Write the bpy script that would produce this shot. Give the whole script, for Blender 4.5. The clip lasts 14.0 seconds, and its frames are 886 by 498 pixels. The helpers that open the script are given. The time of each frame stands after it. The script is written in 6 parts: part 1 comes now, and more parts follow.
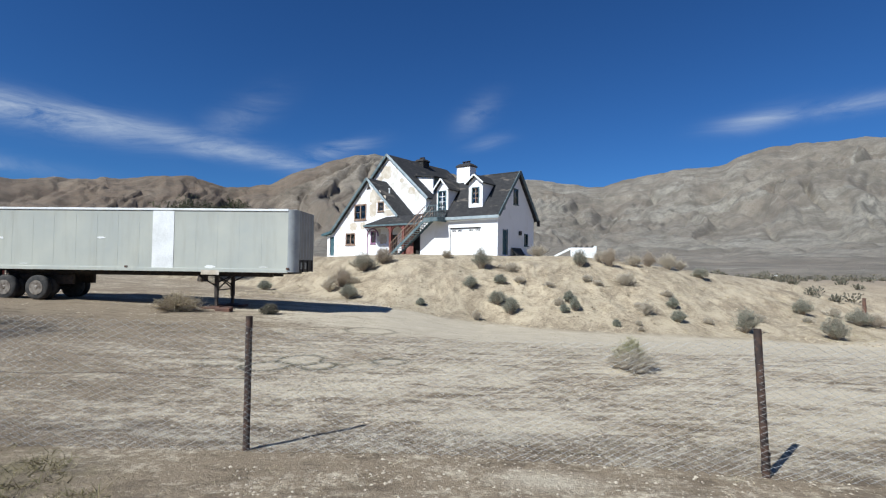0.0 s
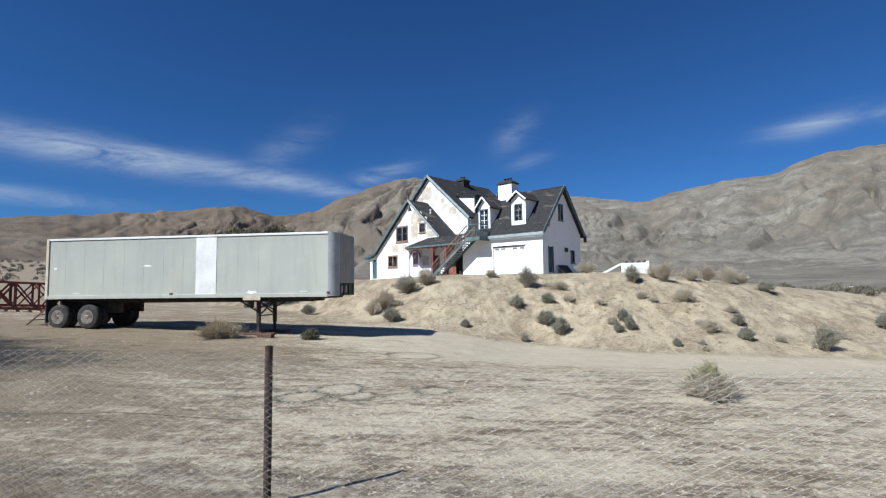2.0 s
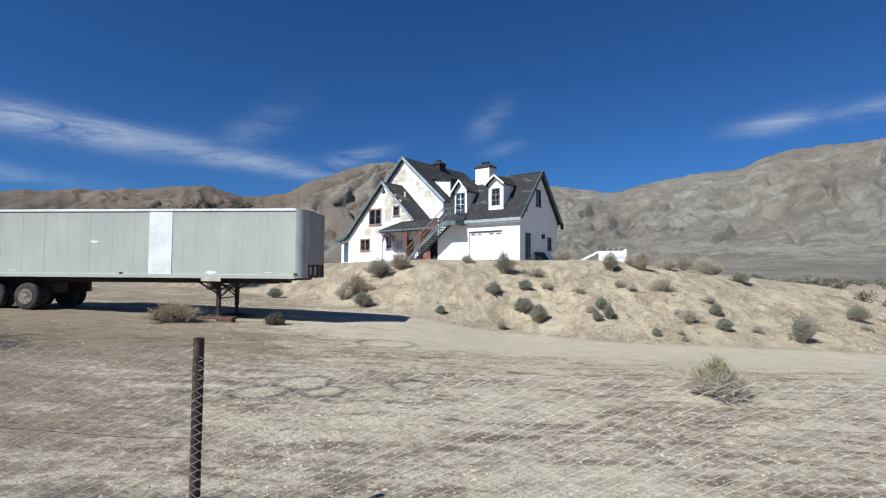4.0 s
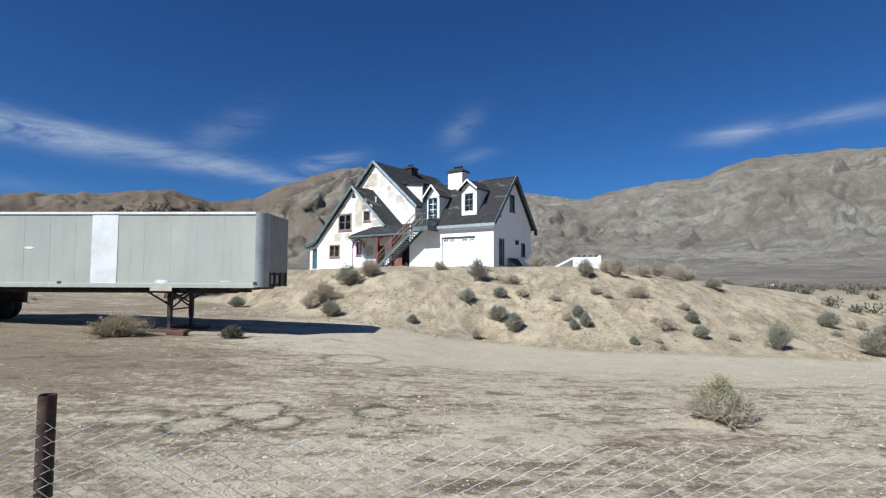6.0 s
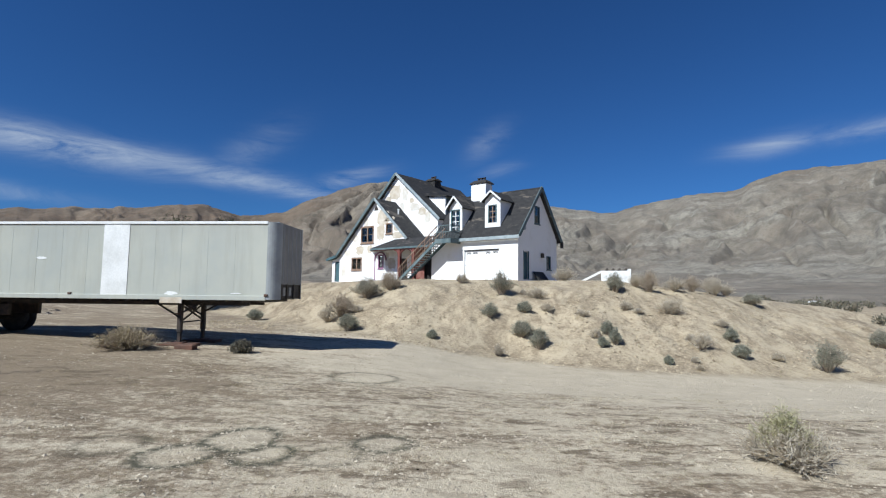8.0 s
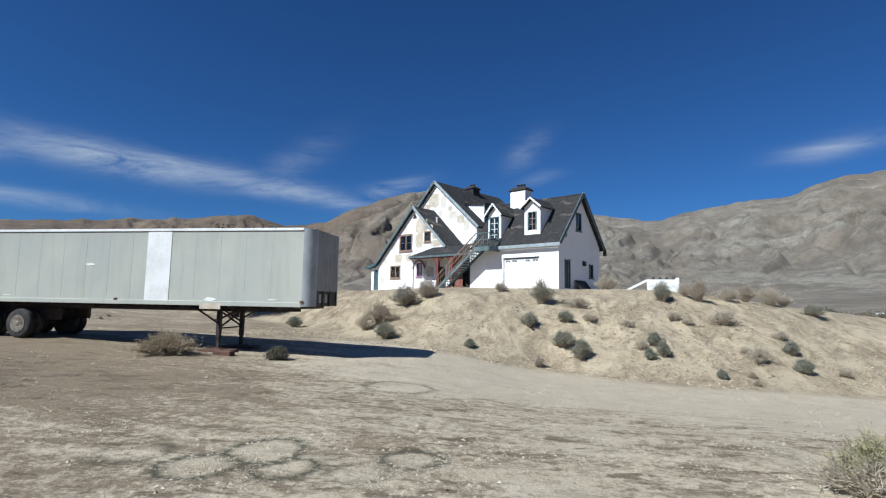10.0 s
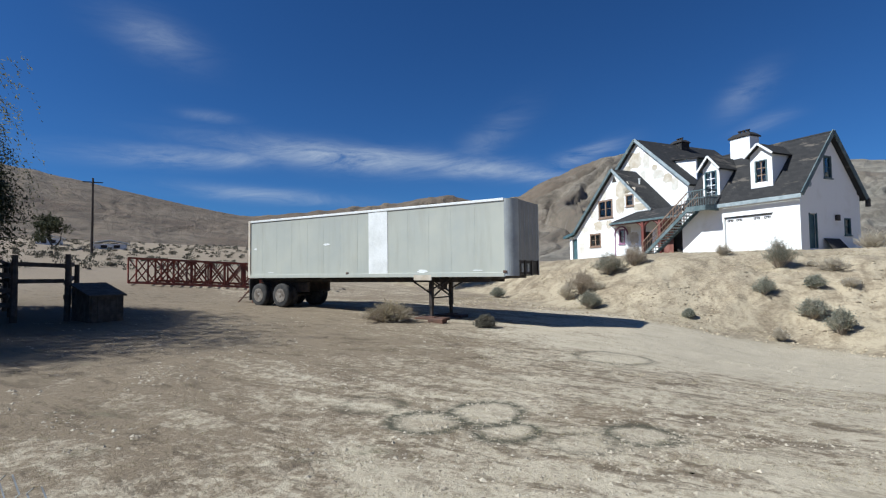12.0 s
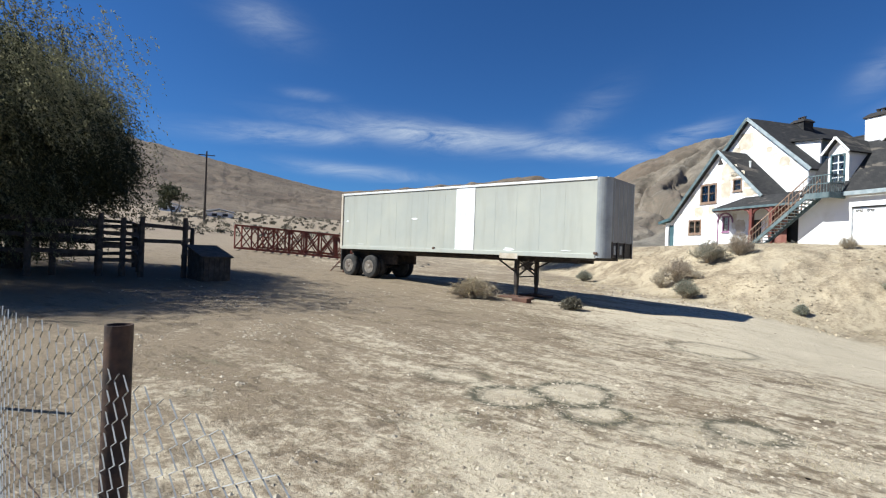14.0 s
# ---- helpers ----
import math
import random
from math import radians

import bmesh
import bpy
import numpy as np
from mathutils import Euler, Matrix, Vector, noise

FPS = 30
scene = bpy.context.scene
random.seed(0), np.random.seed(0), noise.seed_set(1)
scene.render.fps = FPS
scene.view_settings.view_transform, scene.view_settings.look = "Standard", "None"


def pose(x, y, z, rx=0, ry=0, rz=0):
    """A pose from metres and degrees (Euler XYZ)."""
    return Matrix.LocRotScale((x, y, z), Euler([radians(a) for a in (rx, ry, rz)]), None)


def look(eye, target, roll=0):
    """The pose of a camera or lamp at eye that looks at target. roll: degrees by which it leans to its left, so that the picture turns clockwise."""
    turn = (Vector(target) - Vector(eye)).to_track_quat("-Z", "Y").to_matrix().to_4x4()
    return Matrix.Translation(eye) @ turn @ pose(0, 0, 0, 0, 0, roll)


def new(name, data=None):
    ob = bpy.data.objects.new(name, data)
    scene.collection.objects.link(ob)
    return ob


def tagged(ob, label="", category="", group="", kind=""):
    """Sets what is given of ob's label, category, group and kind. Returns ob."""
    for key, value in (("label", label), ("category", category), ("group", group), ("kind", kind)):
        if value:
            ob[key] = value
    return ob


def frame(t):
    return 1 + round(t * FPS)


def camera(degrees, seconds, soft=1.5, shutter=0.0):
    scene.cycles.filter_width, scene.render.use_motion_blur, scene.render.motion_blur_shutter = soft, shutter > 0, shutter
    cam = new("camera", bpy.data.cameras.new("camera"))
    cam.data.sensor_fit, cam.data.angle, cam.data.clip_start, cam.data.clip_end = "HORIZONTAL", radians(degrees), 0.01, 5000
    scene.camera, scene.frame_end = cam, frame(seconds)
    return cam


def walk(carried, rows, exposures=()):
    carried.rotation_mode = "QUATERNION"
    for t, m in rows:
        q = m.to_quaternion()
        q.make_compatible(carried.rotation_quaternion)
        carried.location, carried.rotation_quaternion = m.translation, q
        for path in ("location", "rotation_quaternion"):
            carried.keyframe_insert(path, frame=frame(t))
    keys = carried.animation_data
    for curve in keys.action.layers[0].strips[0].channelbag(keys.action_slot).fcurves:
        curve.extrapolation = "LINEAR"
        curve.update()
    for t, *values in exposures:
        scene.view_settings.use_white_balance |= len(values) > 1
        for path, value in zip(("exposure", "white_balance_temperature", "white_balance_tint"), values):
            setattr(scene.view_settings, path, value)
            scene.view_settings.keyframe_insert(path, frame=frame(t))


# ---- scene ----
cam = camera(82.5, 14.0, 1.2)

PATH = [
    (0, (1.165, -0.101, 2.152), (1.048, 1.894, 2.212), 0.8),
    (0.5, (1.186, 0.048, 2.116), (1.01, 2.039, 2.19), 0.1),
    (1, (1.141, 0.237, 2.124), (0.958, 2.227, 2.213), -0.9),
    (1.5, (1.094, 0.504, 2.131), (0.882, 2.488, 2.261), -0.7),
    (2, (1.061, 0.769, 2.106), (0.777, 2.744, 2.249), -0.7),
    (2.5, (0.947, 1.059, 2.079), (0.646, 3.031, 2.224), -0.3),
    (3, (0.887, 1.408, 2.058), (0.614, 3.385, 2.192), 0.6),
    (3.5, (0.806, 1.671, 2.052), (0.569, 3.654, 2.16), 0.5),
    (4, (0.723, 1.944, 2.027), (0.547, 3.935, 2.115), 0.4),
    (6.5, (0.622, 3.269, 2.104), (0.559, 5.265, 2.219), 0.2),
    (7, (0.659, 3.543, 2.091), (0.56, 5.538, 2.189), -0.1),
    (7.5, (0.68, 3.774, 2.089), (0.568, 5.768, 2.193), 0.2),
    (8, (0.769, 3.967, 2.079), (0.605, 5.953, 2.245), 0.6),
    (10.5, (0.811, 4.46, 2.026), (0.476, 6.421, 2.226), 0.9),
    (11, (0.8, 4.463, 2.024), (0.441, 6.421, 2.218), 0.8),
    (11.5, (0.745, 4.43, 2.02), (0.222, 6.354, 2.175), 0.4),
    (12, (0.515, 4.735, 1.905), (-0.519, 6.444, 1.994), -0.7),
    (12.5, (0.313, 4.79, 1.795), (-1.222, 6.07, 1.856), -0.9),
    (13, (0.272, 4.747, 1.804), (-1.452, 5.761, 1.845), -0.1),
    (13.5, (0.352, 4.715, 1.81), (-1.314, 5.822, 1.832), 0.6),
    (14, (0.384, 4.764, 1.804), (-0.918, 6.282, 1.809), 2.1),
]
walk(cam, [(t, look(eye, target, roll)) for t, eye, target, roll in PATH],
     [(0, 0.30, 5900, 6), (4, 0.28, 5900, 6), (8, 0.21, 5900, 6), (11.3, 0.20, 5850, 5), (12.0, 0.22, 5900, 5), (12.5, 0.43, 6000, 5), (13, 0.68, 6150, 6), (13.5, 0.72, 6150, 6), (14, 0.60, 6200, 5)])

# ---- light ----
SUN_FROM = Vector((-0.655, -0.70, 0.93)).normalized()
sun = new("sun", bpy.data.lights.new("sun", "SUN"))
sun.data.energy, sun.data.angle, sun.data.color = 5.3, radians(0.53), (1.0, 0.965, 0.91)
sun.matrix_world = look((0, 0, 60), Vector((0, 0, 60)) - SUN_FROM)
world = bpy.data.worlds.new("sky_world")
scene.world = world
world.use_nodes = True
wn, wl = world.node_tree.nodes, world.node_tree.links
wn.clear()
w_out, w_bg, w_sky = wn.new("ShaderNodeOutputWorld"), wn.new("ShaderNodeBackground"), wn.new("ShaderNodeTexSky")
w_sky.sky_type, w_sky.sun_disc = "NISHITA", False
w_sky.sun_elevation = math.asin(SUN_FROM.z)
w_sky.sun_rotation = math.atan2(SUN_FROM.x, SUN_FROM.y)
w_sky.altitude, w_sky.air_density, w_sky.dust_density, w_sky.ozone_density = 1200, 1.0, 0.0, 4.0

def w_math(op, a, b=None, clamp=False):
    x = wn.new("ShaderNodeMath")
    x.operation, x.use_clamp = op, clamp
    for i, val in enumerate((a, b)):
        if isinstance(val, (int, float)):
            x.inputs[i].default_value = val
        elif val is not None:
            wl.new(val, x.inputs[i])
    return x.outputs[0]

# thin cirrus, laid out by bearing and height in the sky
w_dir = wn.new("ShaderNodeTexCoord").outputs["Generated"]
w_sep = wn.new("ShaderNodeSeparateXYZ")
wl.new(w_dir, w_sep.inputs[0])
w_az = w_math("MULTIPLY", w_math("ARCTAN2", w_math("MULTIPLY", w_sep.outputs[0], -1.0), w_sep.outputs[1]), 57.2958)
w_el = w_math("MULTIPLY", w_math("ARCSINE", w_sep.outputs[2]), 57.2958)
w_com = wn.new("ShaderNodeCombineXYZ")
wl.new(w_math("MULTIPLY", w_az, 0.055), w_com.inputs[0])
wl.new(w_math("ADD", w_math("MULTIPLY", w_el, 0.26), w_math("MULTIPLY", w_az, 0.012)), w_com.inputs[1])
w_noise = wn.new("ShaderNodeTexNoise")
w_noise.inputs["Scale"].default_value, w_noise.inputs["Detail"].default_value = 1.9, 7.0
w_noise.inputs["Roughness"].default_value, w_noise.inputs["Distortion"].default_value = 0.66, 0.7
wl.new(w_com.outputs[0], w_noise.inputs["Vector"])
w_fac = w_math("MULTIPLY", w_math("SUBTRACT", w_noise.outputs["Fac"], 0.30), 2.6, True)

def cirrus(az, el, wa, we, slope, k):
    """A soft streak: bearing, height, half width, half depth, degrees of rise per degree to the left, strength."""
    da = w_math("SUBTRACT", w_az, az)
    de = w_math("SUBTRACT", w_math("SUBTRACT", w_el, el), w_math("MULTIPLY", da, slope))
    q = w_math("ADD", w_math("POWER", w_math("ABSOLUTE", w_math("DIVIDE", da, wa)), 2.0), w_math("POWER", w_math("ABSOLUTE", w_math("DIVIDE", de, we)), 2.0))
    return w_math("MULTIPLY", w_math("POWER", 2.718, w_math("MULTIPLY", q, -1.0)), k)

w_mask = 0.0
for c in ((42, 12.7, 11, 1.25, 0.06, 0.95), (30, 11.9, 9, 1.0, 0.10, 0.85), (22, 10.9, 5, 0.9, 0.16, 0.6), (57, 11.9, 9, 0.9, -0.05, 0.55), (15.5, 12.3, 3.5, 0.9, -0.25, 0.6),
          (26, 14.5, 4, 1.8, -0.6, 0.22), (50, 8.3, 8, 0.7, 0.05, 0.5), (-0.3, 16.6, 2.2, 1.5, -0.5, 0.26), (-1.5, 13.6, 2.2, 0.7, -0.2, 0.22), (-29, 14.2, 3.6, 0.9, -0.08, 0.6), (-37, 14.3, 5, 0.8, -0.02, 0.42), (61, 22.5, 4.0, 1.8, 0.2, 0.26), (56, 16.0, 2.5, 0.5, 0, 0.3)):
    w_mask = w_math("MAXIMUM", w_mask, cirrus(*c))
w_mask = w_math("MULTIPLY", w_mask, w_fac, True)
w_tint = wn.new("ShaderNodeMix")
w_tint.data_type, w_tint.blend_type = "RGBA", "MULTIPLY"
w_tint.inputs["Factor"].default_value = 1.0
wl.new(w_sky.outputs[0], w_tint.inputs["A"])
w_tint.inputs["B"].default_value = (0.43, 0.76, 1.17, 1)
w_mix = wn.new("ShaderNodeMix")
w_mix.data_type = "RGBA"
wl.new(w_mask, w_mix.inputs["Factor"])
wl.new(w_tint.outputs["Result"], w_mix.inputs["A"])
w_mix.inputs["B"].default_value = (9.0, 9.6, 10.6, 1)
w_bg.inputs[1].default_value = 0.053
wl.new(w_mix.outputs["Result"], w_bg.inputs[0])
wl.new(w_bg.outputs[0], w_out.inputs[0])

# ---- materials ----
def nodes_of(name):
    m = bpy.data.materials.new(name)
    m.use_nodes = True
    return m, m.node_tree.nodes, m.node_tree.links, m.node_tree.nodes["Principled BSDF"]

def noise_node(n, l, scale, detail=4.0, rough=0.6, vec=None, dist=0.0):
    t = n.new("ShaderNodeTexNoise")
    t.inputs["Scale"].default_value, t.inputs["Detail"].default_value = scale, detail
    t.inputs["Roughness"].default_value, t.inputs["Distortion"].default_value = rough, dist
    if vec is not None:
        l.new(vec, t.inputs["Vector"])
    return t.outputs["Fac"]

def ramp(n, l, fac, stops):
    r = n.new("ShaderNodeValToRGB")
    e = r.color_ramp.elements
    while len(e) < len(stops):
        e.new(0.5)
    for el_, (p, c) in zip(e, stops):
        el_.position = p
        el_.color = (*c, 1) if len(c) == 3 else (c[0], c[0], c[0], 1)
    l.new(fac, r.inputs[0])
    return r.outputs[0]

def mixc(n, l, fac, a, b, mode="MIX"):
    x = n.new("ShaderNodeMix")
    x.data_type, x.blend_type = "RGBA", mode
    for sock, val in ((x.inputs["Factor"], fac), (x.inputs["A"], a), (x.inputs["B"], b)):
        if isinstance(val, (int, float)):
            sock.default_value = val
        elif isinstance(val, tuple):
            sock.default_value = (*val, 1)
        else:
            l.new(val, sock)
    return x.outputs["Result"]

def math_node(n, l, op, a, b=None, clamp=False):
    x = n.new("ShaderNodeMath")
    x.operation, x.use_clamp = op, clamp
    for i, val in enumerate((a, b)):
        if val is None:
            continue
        if isinstance(val, (int, float)):
            x.inputs[i].default_value = val
        else:
            l.new(val, x.inputs[i])
    return x.outputs[0]

def bump(n, l, bsdf, height, strength=0.4, dist=0.02):
    b = n.new("ShaderNodeBump")
    b.inputs["Strength"].default_value, b.inputs["Distance"].default_value = strength, dist
    l.new(height, b.inputs["Height"])
    l.new(b.outputs[0], bsdf.inputs["Normal"])

def coords(n, kind="Object"):
    return n.new("ShaderNodeTexCoord").outputs[kind]

def scaled(n, l, vec, sx, sy, sz, rz=0.0):
    m = n.new("ShaderNodeMapping")
    m.inputs["Scale"].default_value = (sx, sy, sz)
    m.inputs["Rotation"].default_value = (0, 0, radians(rz))
    l.new(vec, m.inputs["Vector"])
    return m.outputs[0]

def mat_worn(name, col, col2, scale=3.0, rough=0.75, metal=0.0, fine=40.0, bump_k=0.25, bump_d=0.01, lo=0.42, hi=0.66, streak=1.0):
    """A surface in col, worn or stained towards col2, with grain."""
    m, n, l, b = nodes_of(name)
    v = coords(n)
    big = noise_node(n, l, scale, 5, 0.62, scaled(n, l, v, 1, 1, streak))
    small = noise_node(n, l, fine, 3, 0.6, v)
    f = ramp(n, l, big, [(lo, (0.0,)), (hi, (1.0,))])
    c = mixc(n, l, f, col, col2)
    g = ramp(n, l, small, [(0.3, (0.92,)), (0.7, (1.05,))])
    l.new(mixc(n, l, 1.0, c, g, "MULTIPLY"), b.inputs["Base Color"])
    b.inputs["Roughness"].default_value, b.inputs["Metallic"].default_value = rough, metal
    bump(n, l, b, small, bump_k, bump_d)
    return m

def mat_varied(name, cols, rough=0.85, scale=8.0, thin=0.0):
    """Leaves, twigs and stones: colour differs from piece to piece."""
    m, n, l, b = nodes_of(name)
    geo = n.new("ShaderNodeNewGeometry")
    stops = [(i / (len(cols) - 1), c) for i, c in enumerate(cols)]
    c = ramp(n, l, geo.outputs["Random Per Island"], stops)
    k = ramp(n, l, noise_node(n, l, scale, 3, 0.6, coords(n)), [(0.3, (0.75,)), (0.7, (1.2,))])
    c = mixc(n, l, 1.0, c, k, "MULTIPLY")
    l.new(c, b.inputs["Base Color"])
    b.inputs["Roughness"].default_value = rough
    if thin:
        tr, mx = n.new("ShaderNodeBsdfTranslucent"), n.new("ShaderNodeMixShader")
        l.new(c, tr.inputs["Color"])
        mx.inputs[0].default_value = thin
        l.new(b.outputs[0], mx.inputs[1])
        l.new(tr.outputs[0], mx.inputs[2])
        l.new(mx.outputs[0], n["Material Output"].inputs["Surface"])
    return m

def track_edge(x):
    """Where the track ends and the loose fill of the mound begins."""
    return np.interp(x, [-20, -7, -5, -3, 0, 2, 4, 6, 12, 18, 22, 40], [38.5, 27.5, 26.6, 25.2, 25.5, 26.0, 25.2, 24.5, 25.0, 25.3, 27.3, 33.0])

def ground_material():
    m, n, l, b = nodes_of("desert_sand")
    v = coords(n)
    streak = noise_node(n, l, 0.62, 8, 0.74, scaled(n, l, v, 0.55, 1.35, 1, 6), 0.8)
    patch = noise_node(n, l, 0.9, 6, 0.7, v, 0.6)
    grit = noise_node(n, l, 26, 5, 0.75, v)
    speck = noise_node(n, l, 7.0, 5, 0.8, v)
    sand = mixc(n, l, ramp(n, l, patch, [(0.35, (0.0,)), (0.68, (1.0,))]), (0.535, 0.46, 0.338), (0.43, 0.363, 0.262))
    sep = n.new("ShaderNodeSeparateXYZ")
    l.new(v, sep.inputs[0])
    px, py = sep.outputs[0], sep.outputs[1]
    def band(axis, a, c):
        r = n.new("ShaderNodeMapRange")
        r.interpolation_type = "SMOOTHSTEP"
        r.inputs["From Min"].default_value, r.inputs["From Max"].default_value = a, c
        l.new(axis, r.inputs["Value"])
        return r.outputs[0]
    # dry plant litter lies in the trodden field, thickest along the wire and to the west, and leaves the track bare
    line = math_node(n, l, "ADD", py, math_node(n, l, "MULTIPLY", px, 0.22))
    field = math_node(n, l, "SUBTRACT", 1.0, band(line, 14.5, 18.5))
    west = band(math_node(n, l, "MULTIPLY", px, -1.0), 0.0, 12.0)
    near = math_node(n, l, "SUBTRACT", 1.0, band(py, 4.2, 7.0))
    amount = math_node(n, l, "ADD", math_node(n, l, "MULTIPLY", field, 0.08), math_node(n, l, "ADD", math_node(n, l, "MULTIPLY", west, 0.15), math_node(n, l, "MULTIPLY", near, 0.08)))
    lit = math_node(n, l, "ADD", math_node(n, l, "ADD", math_node(n, l, "MULTIPLY", streak, 0.5), math_node(n, l, "MULTIPLY", speck, 0.5)), amount)
    cover = ramp(n, l, lit, [(0.555, (0.0,)), (0.655, (1.0,))])
    litter = mixc(n, l, grit, (0.11, 0.076, 0.046), (0.27, 0.205, 0.13))
    c = mixc(n, l, math_node(n, l, "MULTIPLY", cover, 0.9), sand, litter)
    # crumbs of dead weed, in small broken rows
    crumb = ramp(n, l, noise_node(n, l, 2.0, 7, 0.70, scaled(n, l, v, 0.7, 1.5, 1, 8), 0.5), [(0.53, (0.0,)), (0.575, (1.0,))])
    c = mixc(n, l, math_node(n, l, "MULTIPLY", math_node(n, l, "MULTIPLY", crumb, field), ramp(n, l, streak, [(0.42, (0.3,)), (0.56, (0.95,))])), c, mixc(n, l, grit, (0.07, 0.05, 0.03), (0.20, 0.15, 0.095)))
    # a little low green in the field
    green = ramp(n, l, noise_node(n, l, 0.8, 6, 0.75, scaled(n, l, v, 0.8, 1.3, 1, 15)), [(0.60, (0.0,)), (0.70, (1.0,))])
    c = mixc(n, l, math_node(n, l, "MULTIPLY", math_node(n, l, "MULTIPLY", green, field), 0.5), c, (0.14, 0.14, 0.08))
    verge = math_node(n, l, "MULTIPLY", math_node(n, l, "SUBTRACT", 1.0, band(py, 4.6, 5.2)), band(math_node(n, l, "MULTIPLY", px, -1.0), 1.5, 4.0))
    c = mixc(n, l, math_node(n, l, "MULTIPLY", verge, 0.12), c, (0.50, 0.43, 0.31))
    grass = ramp(n, l, noise_node(n, l, 1.1, 7, 0.74, scaled(n, l, v, 1.4, 1.0, 1)), [(0.44, (0.0,)), (0.50, (1.0,))])
    thatch = mixc(n, l, ramp(n, l, noise_node(n, l, 3.2, 6, 0.75, scaled(n, l, v, 1.5, 0.7, 1)), [(0.44, (0.0,)), (0.56, (1.0,))]), (0.05, 0.038, 0.022), (0.19, 0.16, 0.08))
    c = mixc(n, l, math_node(n, l, "MULTIPLY", math_node(n, l, "MULTIPLY", verge, grass), 0.92), c, thatch)
    # brown leaf litter, darkened to carry the shade under the trees and in the corral
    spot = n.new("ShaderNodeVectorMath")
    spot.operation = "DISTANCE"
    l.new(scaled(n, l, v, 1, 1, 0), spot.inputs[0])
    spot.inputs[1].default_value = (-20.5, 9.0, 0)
    litter_shade = math_node(n, l, "SUBTRACT", 1.0, band(math_node(n, l, "ADD", spot.outputs["Value"], math_node(n, l, "MULTIPLY", streak, 5.0)), 7.0, 11.0))
    c = mixc(n, l, math_node(n, l, "MULTIPLY", litter_shade, 0.85), c, mixc(n, l, grit, (0.05, 0.037, 0.024), (0.15, 0.11, 0.07)))
    # dark crusted rings of old plants
    wob = n.new("ShaderNodeVectorMath")
    wob.operation = "MULTIPLY_ADD"
    wn_ = n.new("ShaderNodeTexNoise")
    wn_.inputs["Scale"].default_value, wn_.inputs["Detail"].default_value = 1.5, 7
    l.new(v, wn_.inputs["Vector"])
    l.new(wn_.outputs["Color"], wob.inputs[0])
    wob.inputs[1].default_value = (0.4, 0.4, 0)
    l.new(v, wob.inputs[2])
    ring, bare = None, None
    for cx, cy, rr, k in ((-2.6, 10.95, 0.52, 1.0), (-3.05, 10.2, 0.46, 1.0), (-2.03, 10.36, 0.36, 1.0), (-0.63, 11.0, 0.38, 0.9), (-1.1, 10.35, 0.32, 0.5), (-4.2, 10.5, 0.4, 0.45), (-2.2, 16.6, 0.8, 0.7)):
        d = n.new("ShaderNodeVectorMath")
        d.operation = "DISTANCE"
        flat = n.new("ShaderNodeVectorMath")
        flat.operation = "MULTIPLY"
        flat.inputs[1].default_value = (1, 1, 0)
        l.new(wob.outputs[0], flat.inputs[0])
        l.new(flat.outputs[0], d.inputs[0])
        d.inputs[1].default_value = (cx + 0.2, cy + 0.2, 0)
        off = math_node(n, l, "ABSOLUTE", math_node(n, l, "SUBTRACT", d.outputs["Value"], rr))
        one = math_node(n, l, "MULTIPLY", math_node(n, l, "SUBTRACT", 1.0, math_node(n, l, "DIVIDE", off, 0.16), True), k)
        ring = one if ring is None else math_node(n, l, "MAXIMUM", ring, one)
        disc = math_node(n, l, "MULTIPLY", math_node(n, l, "DIVIDE", math_node(n, l, "SUBTRACT", rr, d.outputs["Value"]), 0.12, True), k)
        bare = disc if bare is None else math_node(n, l, "MAXIMUM", bare, disc)
    c = mixc(n, l, math_node(n, l, "MULTIPLY", bare, 0.55), c, (0.50, 0.43, 0.315))
    ring = math_node(n, l, "MULTIPLY", ring, ramp(n, l, speck, [(0.40, (0.3,)), (0.52, (1.0,))]))
    c = mixc(n, l, ring, c, (0.06, 0.058, 0.035))
    # a bare pale scrape of sand by the wire
    scrape = n.new("ShaderNodeVectorMath")
    scrape.operation = "DISTANCE"
    l.new(scaled(n, l, wob.outputs[0], 0.75, 1.5, 0), scrape.inputs[0])
    scrape.inputs[1].default_value = ((1.9 + 0.2) * 0.75, (4.75 + 0.2) * 1.5, 0)
    c = mixc(n, l, ramp(n, l, scrape.outputs["Value"], [(0.12, (0.65,)), (0.50, (0.0,))]), c, (0.50, 0.43, 0.32))
    # scattered dark bits and pale grains
    bits = ramp(n, l, noise_node(n, l, 15, 3, 0.7, v), [(0.63, (0.0,)), (0.70, (1.0,))])
    c = mixc(n, l, math_node(n, l, "MULTIPLY", bits, 0.55), c, (0.2, 0.16, 0.11))
    k = ramp(n, l, grit, [(0.25, (0.80,)), (0.75, (1.16,))])
    c = mixc(n, l, 1.0, c, k, "MULTIPLY")
    # warmer loose fill on the mound
    clod = ramp(n, l, math_node(n, l, "ADD", math_node(n, l, "MULTIPLY", noise_node(n, l, 0.8, 8, 0.72, scaled(n, l, v, 1.0, 0.55, 1), 0.8), 0.6), math_node(n, l, "MULTIPLY", speck, 0.4)), [(0.42, (0.0,)), (0.55, (1.0,))])
    edge = ramp(n, l, math_node(n, l, "DIVIDE", math_node(n, l, "ADD", px, 20.0), 60.0), [((q + 20) / 60, (float(track_edge(q)) / 50,)) for q in (-20, -7, -5, -3, 0, 2, 4, 6, 12, 18, 22, 40)])
